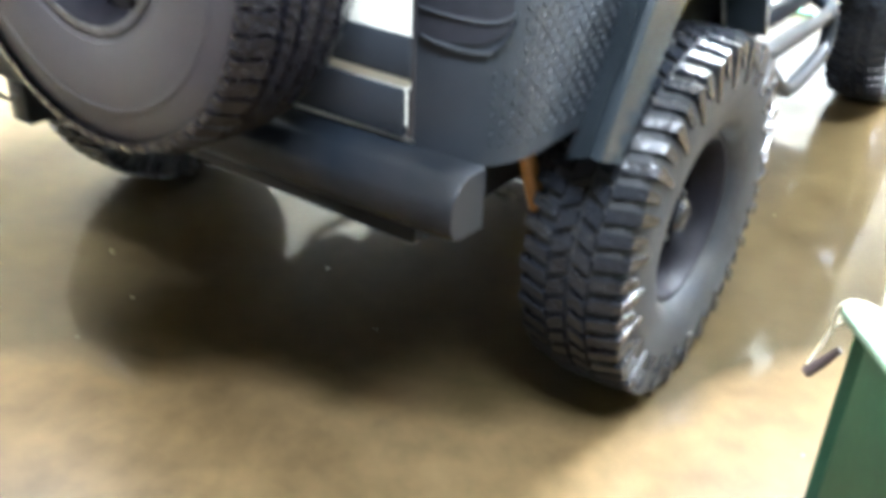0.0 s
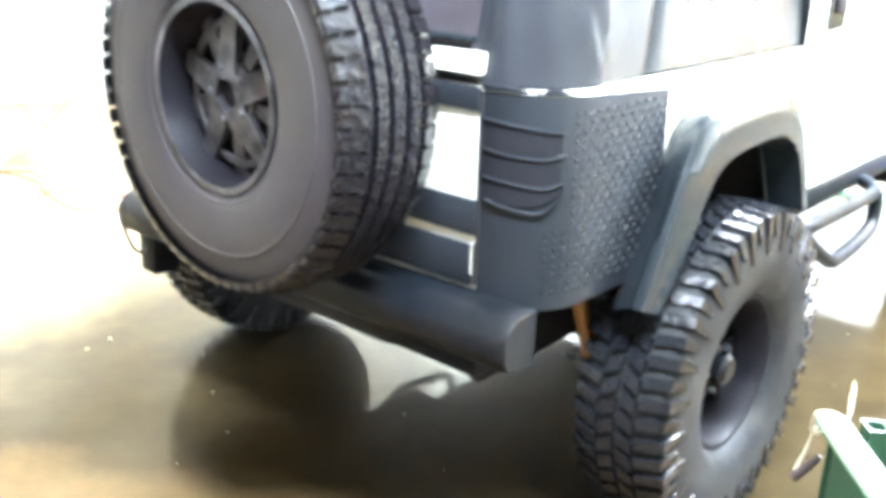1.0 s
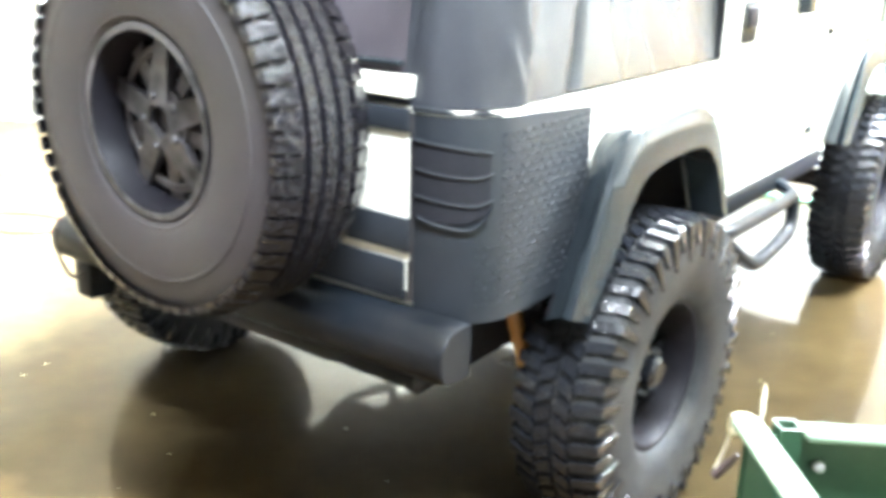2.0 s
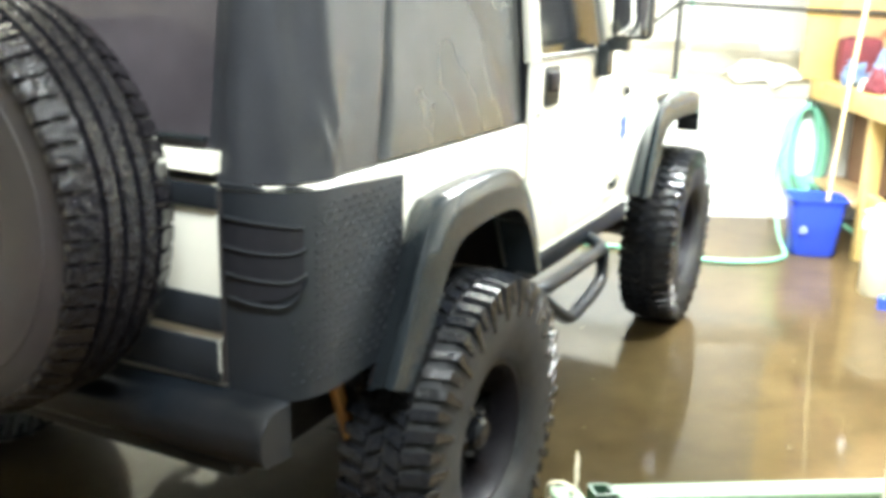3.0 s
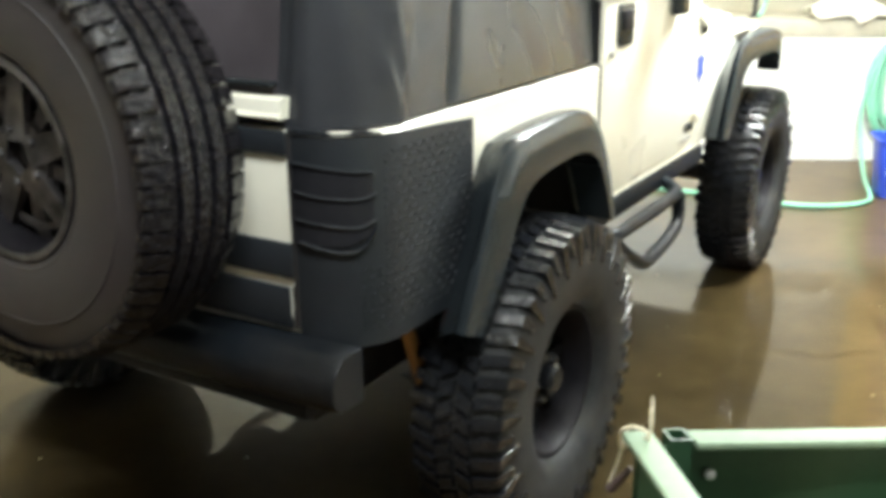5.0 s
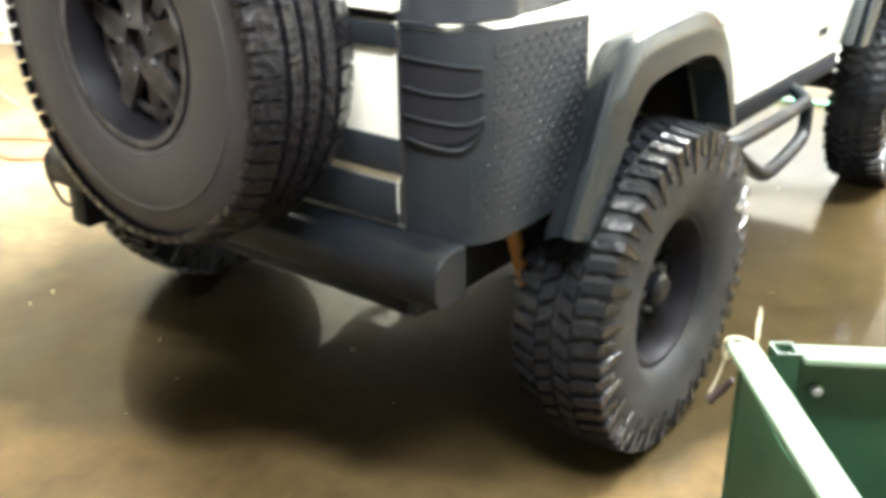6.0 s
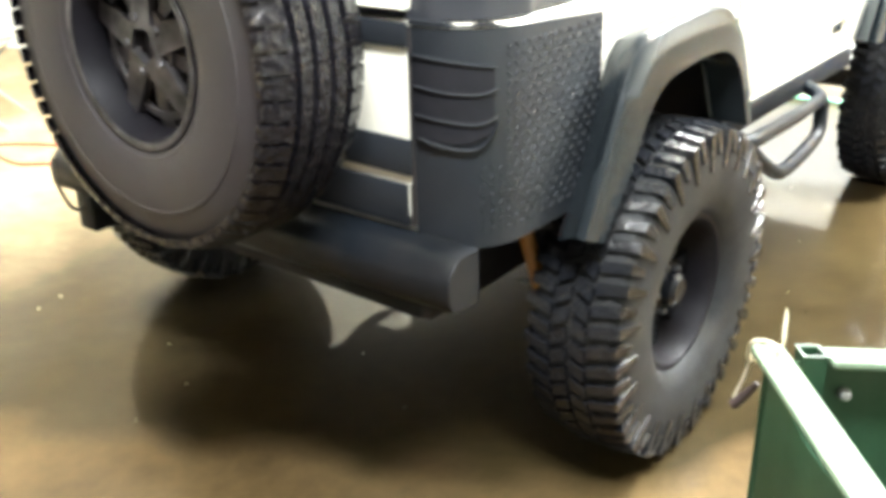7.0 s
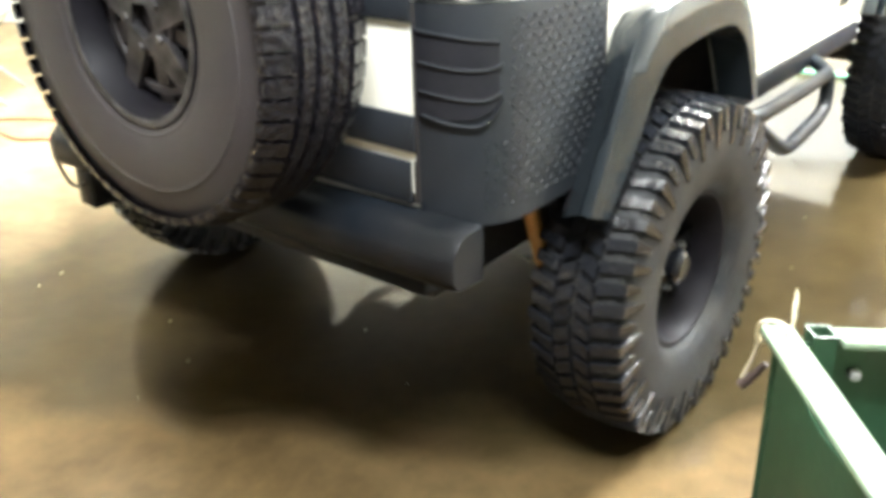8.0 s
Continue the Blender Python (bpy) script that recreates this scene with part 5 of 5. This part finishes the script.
# towel lying over the ledge's edge
def towel_sheet():
    bm = bmesh.new()
    nx, ny = 34, 22
    top, bot = [], []
    for i in range(nx + 1):
        u = i / nx
        for rows, dz in ((top, 0.0), (bot, -0.012)):
            row = []
            for j in range(ny + 1):
                v = j / ny
                d = 0.05 * noise.noise(Vector((u * 4, v * 4, 1))) + 0.03 * noise.noise(Vector((u * 9, v * 9, 2)))
                reach = 0.25 + 0.05 * math.sin(u * 2.6 + 0.4) + 0.02 * math.sin(u * 23)
                y = 0.28 - reach * v * 1.1 + 0.03 * noise.noise(Vector((u * 5, v * 3, 9)))
                z = 0.03 + 0.085 * math.sin(math.pi * min(1, v * 1.05)) * (0.35 + 0.65 * math.sin(math.pi * min(1, u * 1.1)) ** 0.7) + d * 0.7
                if y < -0.01:
                    z -= min(0.085, (-0.01 - y) * 1.6) * (0.25 + 0.75 * u) * (0.35 + 1.1 * abs(noise.noise(Vector((u * 13, 0, 4)))))
                    y = -0.045 + 0.02 * d
                z = max(z, 0.016) if y > 0 else z
                row.append(Vector((u * 0.50 - 0.25 + 0.03 * noise.noise(Vector((u * 3, v * 4, 5))), y, z + dz)))
            rows.append(row)
    loft(bm, top, closed=False)
    loft(bm, bot, closed=False)
    edge = lambda rows: [r[0] for r in rows] + rows[-1][1:] + [r[-1] for r in rows[-2::-1]] + rows[0][-2:0:-1]
    loft(bm, [edge(top), edge(bot)])
    bmesh.ops.remove_doubles(bm, verts=bm.verts, dist=1e-5)
    return bm


towel = thing("towel", "crumpled white towel on the concrete ledge", "towel", ROOM @ pose(2.885, VF, 0.948))
part("cloth", towel_sheet(), TOWEL, towel, angle=80)

# ---- things on the floor by the bench ----
bin_ = thing("recycling_bin", "blue plastic recycling bin on the wet floor", "bin", ROOM @ pose(2.945, 3.045, 0, 0, 0, -10))
bm = bmesh.new()
rings = []
for z, a, b in ((0.0, 0.118, 0.105), (0.015, 0.126, 0.112), (0.31, 0.152, 0.136), (0.335, 0.154, 0.138), (0.336, 0.166, 0.150), (0.350, 0.168, 0.152), (0.352, 0.158, 0.142), (0.02, 0.118, 0.106)):
    rings.append([Vector((x, y, z)) for x, y in rounded([(-a, -b), (a, -b), (a, b), (-a, b)], 0.045, 5)])
loft(bm, rings, caps=True)
part("tub", bm, BLUE, bin_)
# a printed triangle of three short bars
for k in range(3):
    mk = part("printed_mark", boxed((-0.019, -0.0015, -0.020), (0.019, 0.0015, -0.008), bev=0.0005), PRINT, bin_, "pale blue printed mark")
    mk.matrix_basis = pose(0, -0.0155, 0.0, 4.6, 0, 0) @ pose(-0.080, -0.112, 0.178) @ Matrix.Rotation(radians(120 * k), 4, "Y")
broom = thing("broom", "yellow broom handle leaning out of the blue bin", "broom", ROOM)
part("handle", tube(bmesh.new(), [(2.985, 3.00, 0.10), (3.06, 3.06, 1.0), (3.15, 3.11, 1.85)], 0.0115, 12), PALE_YELLOW, broom)
bk = thing("plastic_bucket", "milky white plastic bucket on the wet floor", "bucket", ROOM @ pose(3.04, 2.22, 0))
part("shell", lathe(bmesh.new(), [(0.0, 0.0), (0.136, 0.0), (0.141, 0.008), (0.150, 0.38), (0.157, 0.382), (0.157, 0.400), (0.151, 0.402), (0.151, 0.425), (0.155, 0.432), (0.147, 0.432), (0.136, 0.02), (0.0, 0.015)], "z", 48), HDPE, bk)
part("lid", lathe(bmesh.new(), [(0.0, 0.429), (0.12, 0.429), (0.135, 0.425), (0.146, 0.425)], "z", 40), HDPE, bk)
# a closed grey disc; the pour hole's shade is put into its colour
part("lid_hole_shade", lathe(bmesh.new(), [(0.0, 0.430), (0.060, 0.430), (0.070, 0.434), (0.074, 0.433), (0.076, 0.426)], "z", 32, (0.055, -0.03, 0)), LEDGE, bk, "grey disc painting the shade of the lid's pour hole")
part("bail_ear", boxed((-0.170, -0.02, 0.345), (-0.146, 0.02, 0.39), bev=0.006), HDPE, bk)
part("spout_cap", lathe(bmesh.new(), [(0.0, 0.465), (0.03, 0.465), (0.034, 0.458), (0.034, 0.428)], "z", 24, (-0.055, 0.05, 0)), HDPE, bk)
cap = thing("bottle_cap", "small blue screw cap on the wet floor", "cap", ROOM @ pose(2.92, 1.98, 0))
part("shell", lathe(bmesh.new(), [(0.0, 0.06), (0.030, 0.06), (0.034, 0.055), (0.036, 0.0), (0.0, 0.0)], "z", 24), BLUE, cap)
yh = thing("yellow_hose", "short yellow air hose on the wet floor", "hose", ROOM)
part("loop", tube(bmesh.new(), smooth_path([(3.10, 2.08, 0.09), (3.05, 2.02, 0.05), (3.00, 1.93, 0.02), (3.02, 1.85, 0.018), (3.08, 1.80, 0.018), (3.25, 1.76, 0.018), (3.6, 1.80, 0.018)]), 0.018, 10), YELLOW, yh)

# ---- far side: low folding stool and red cord ----
stool = thing("folding_stool", "low folding stool with tan seat and thin legs", "stool", ROOM @ pose(-2.95, 2.05, 0, 0, 0, 20))
part("seat", boxed((-0.22, -0.22, 0.42), (0.22, 0.22, 0.44), bev=0.008), PLY, stool)
for a, b in (((-0.2, -0.18, 0.42), (0.22, -0.2, 0.0)), ((0.2, -0.18, 0.42), (-0.22, -0.2, 0.0)), ((-0.2, 0.18, 0.42), (0.22, 0.2, 0.0)), ((0.2, 0.18, 0.42), (-0.22, 0.2, 0.0))):
    part("leg", tube(bmesh.new(), [a, b], 0.010, 8), GALV, stool)
cord = thing("extension_cord", "red extension cord in loose loops on the floor", "cord", ROOM)
pts = [(-2.12, 1.42, 0.008), (-2.02, 1.52, 0.008), (-2.10, 1.66, 0.008), (-2.35, 1.72, 0.008), (-2.62, 1.66, 0.008), (-2.95, 1.5, 0.008), (-3.2, 1.62, 0.008), (-3.1, 1.85, 0.012), (-2.8, 1.78, 0.02), (-2.55, 1.55, 0.020), (-2.75, 1.36, 0.012), (-3.1, 1.4, 0.012), (-3.3, 1.7, 0.02), (-2.95, 1.95, 0.008), (-2.6, 1.62, 0.026), (-2.3, 1.42, 0.010), (-2.12, 1.42, 0.012)]
part("cable", tube(bmesh.new(), smooth_path(pts, 8), 0.008, 8), ORANGE, cord)
sock = thing("wall_socket", "small dark socket box low on the white wall", "socket", ROOM @ pose(-3.72, VF, 0.12, 0, 0, -90))
part("housing", boxed((0.0, -0.05, -0.05), (0.035, 0.05, 0.06), bev=0.006), BLACK_IRON, sock)

# pale grit scattered over the slab
rng = random.Random(11)
bm = bmesh.new()
for k in range(46):
    u, v = rng.uniform(-1.6, 2.6), rng.uniform(-1.0, 2.4)
    r = rng.uniform(0.0015, 0.0045)
    g = bmesh.ops.create_icosphere(bm, subdivisions=1, radius=r)
    for vt in g["verts"]:
        vt.co = Vector((vt.co.x * rng.uniform(0.8, 1.5) + u, vt.co.y + v, max(0.0, vt.co.z * 0.6 + r * 0.5)))
grit = part("grit", bm, LEDGE)
grit.matrix_basis = ROOM
tagged(grit, "pale grit scattered on the wet floor", "grit", kind="stuff")
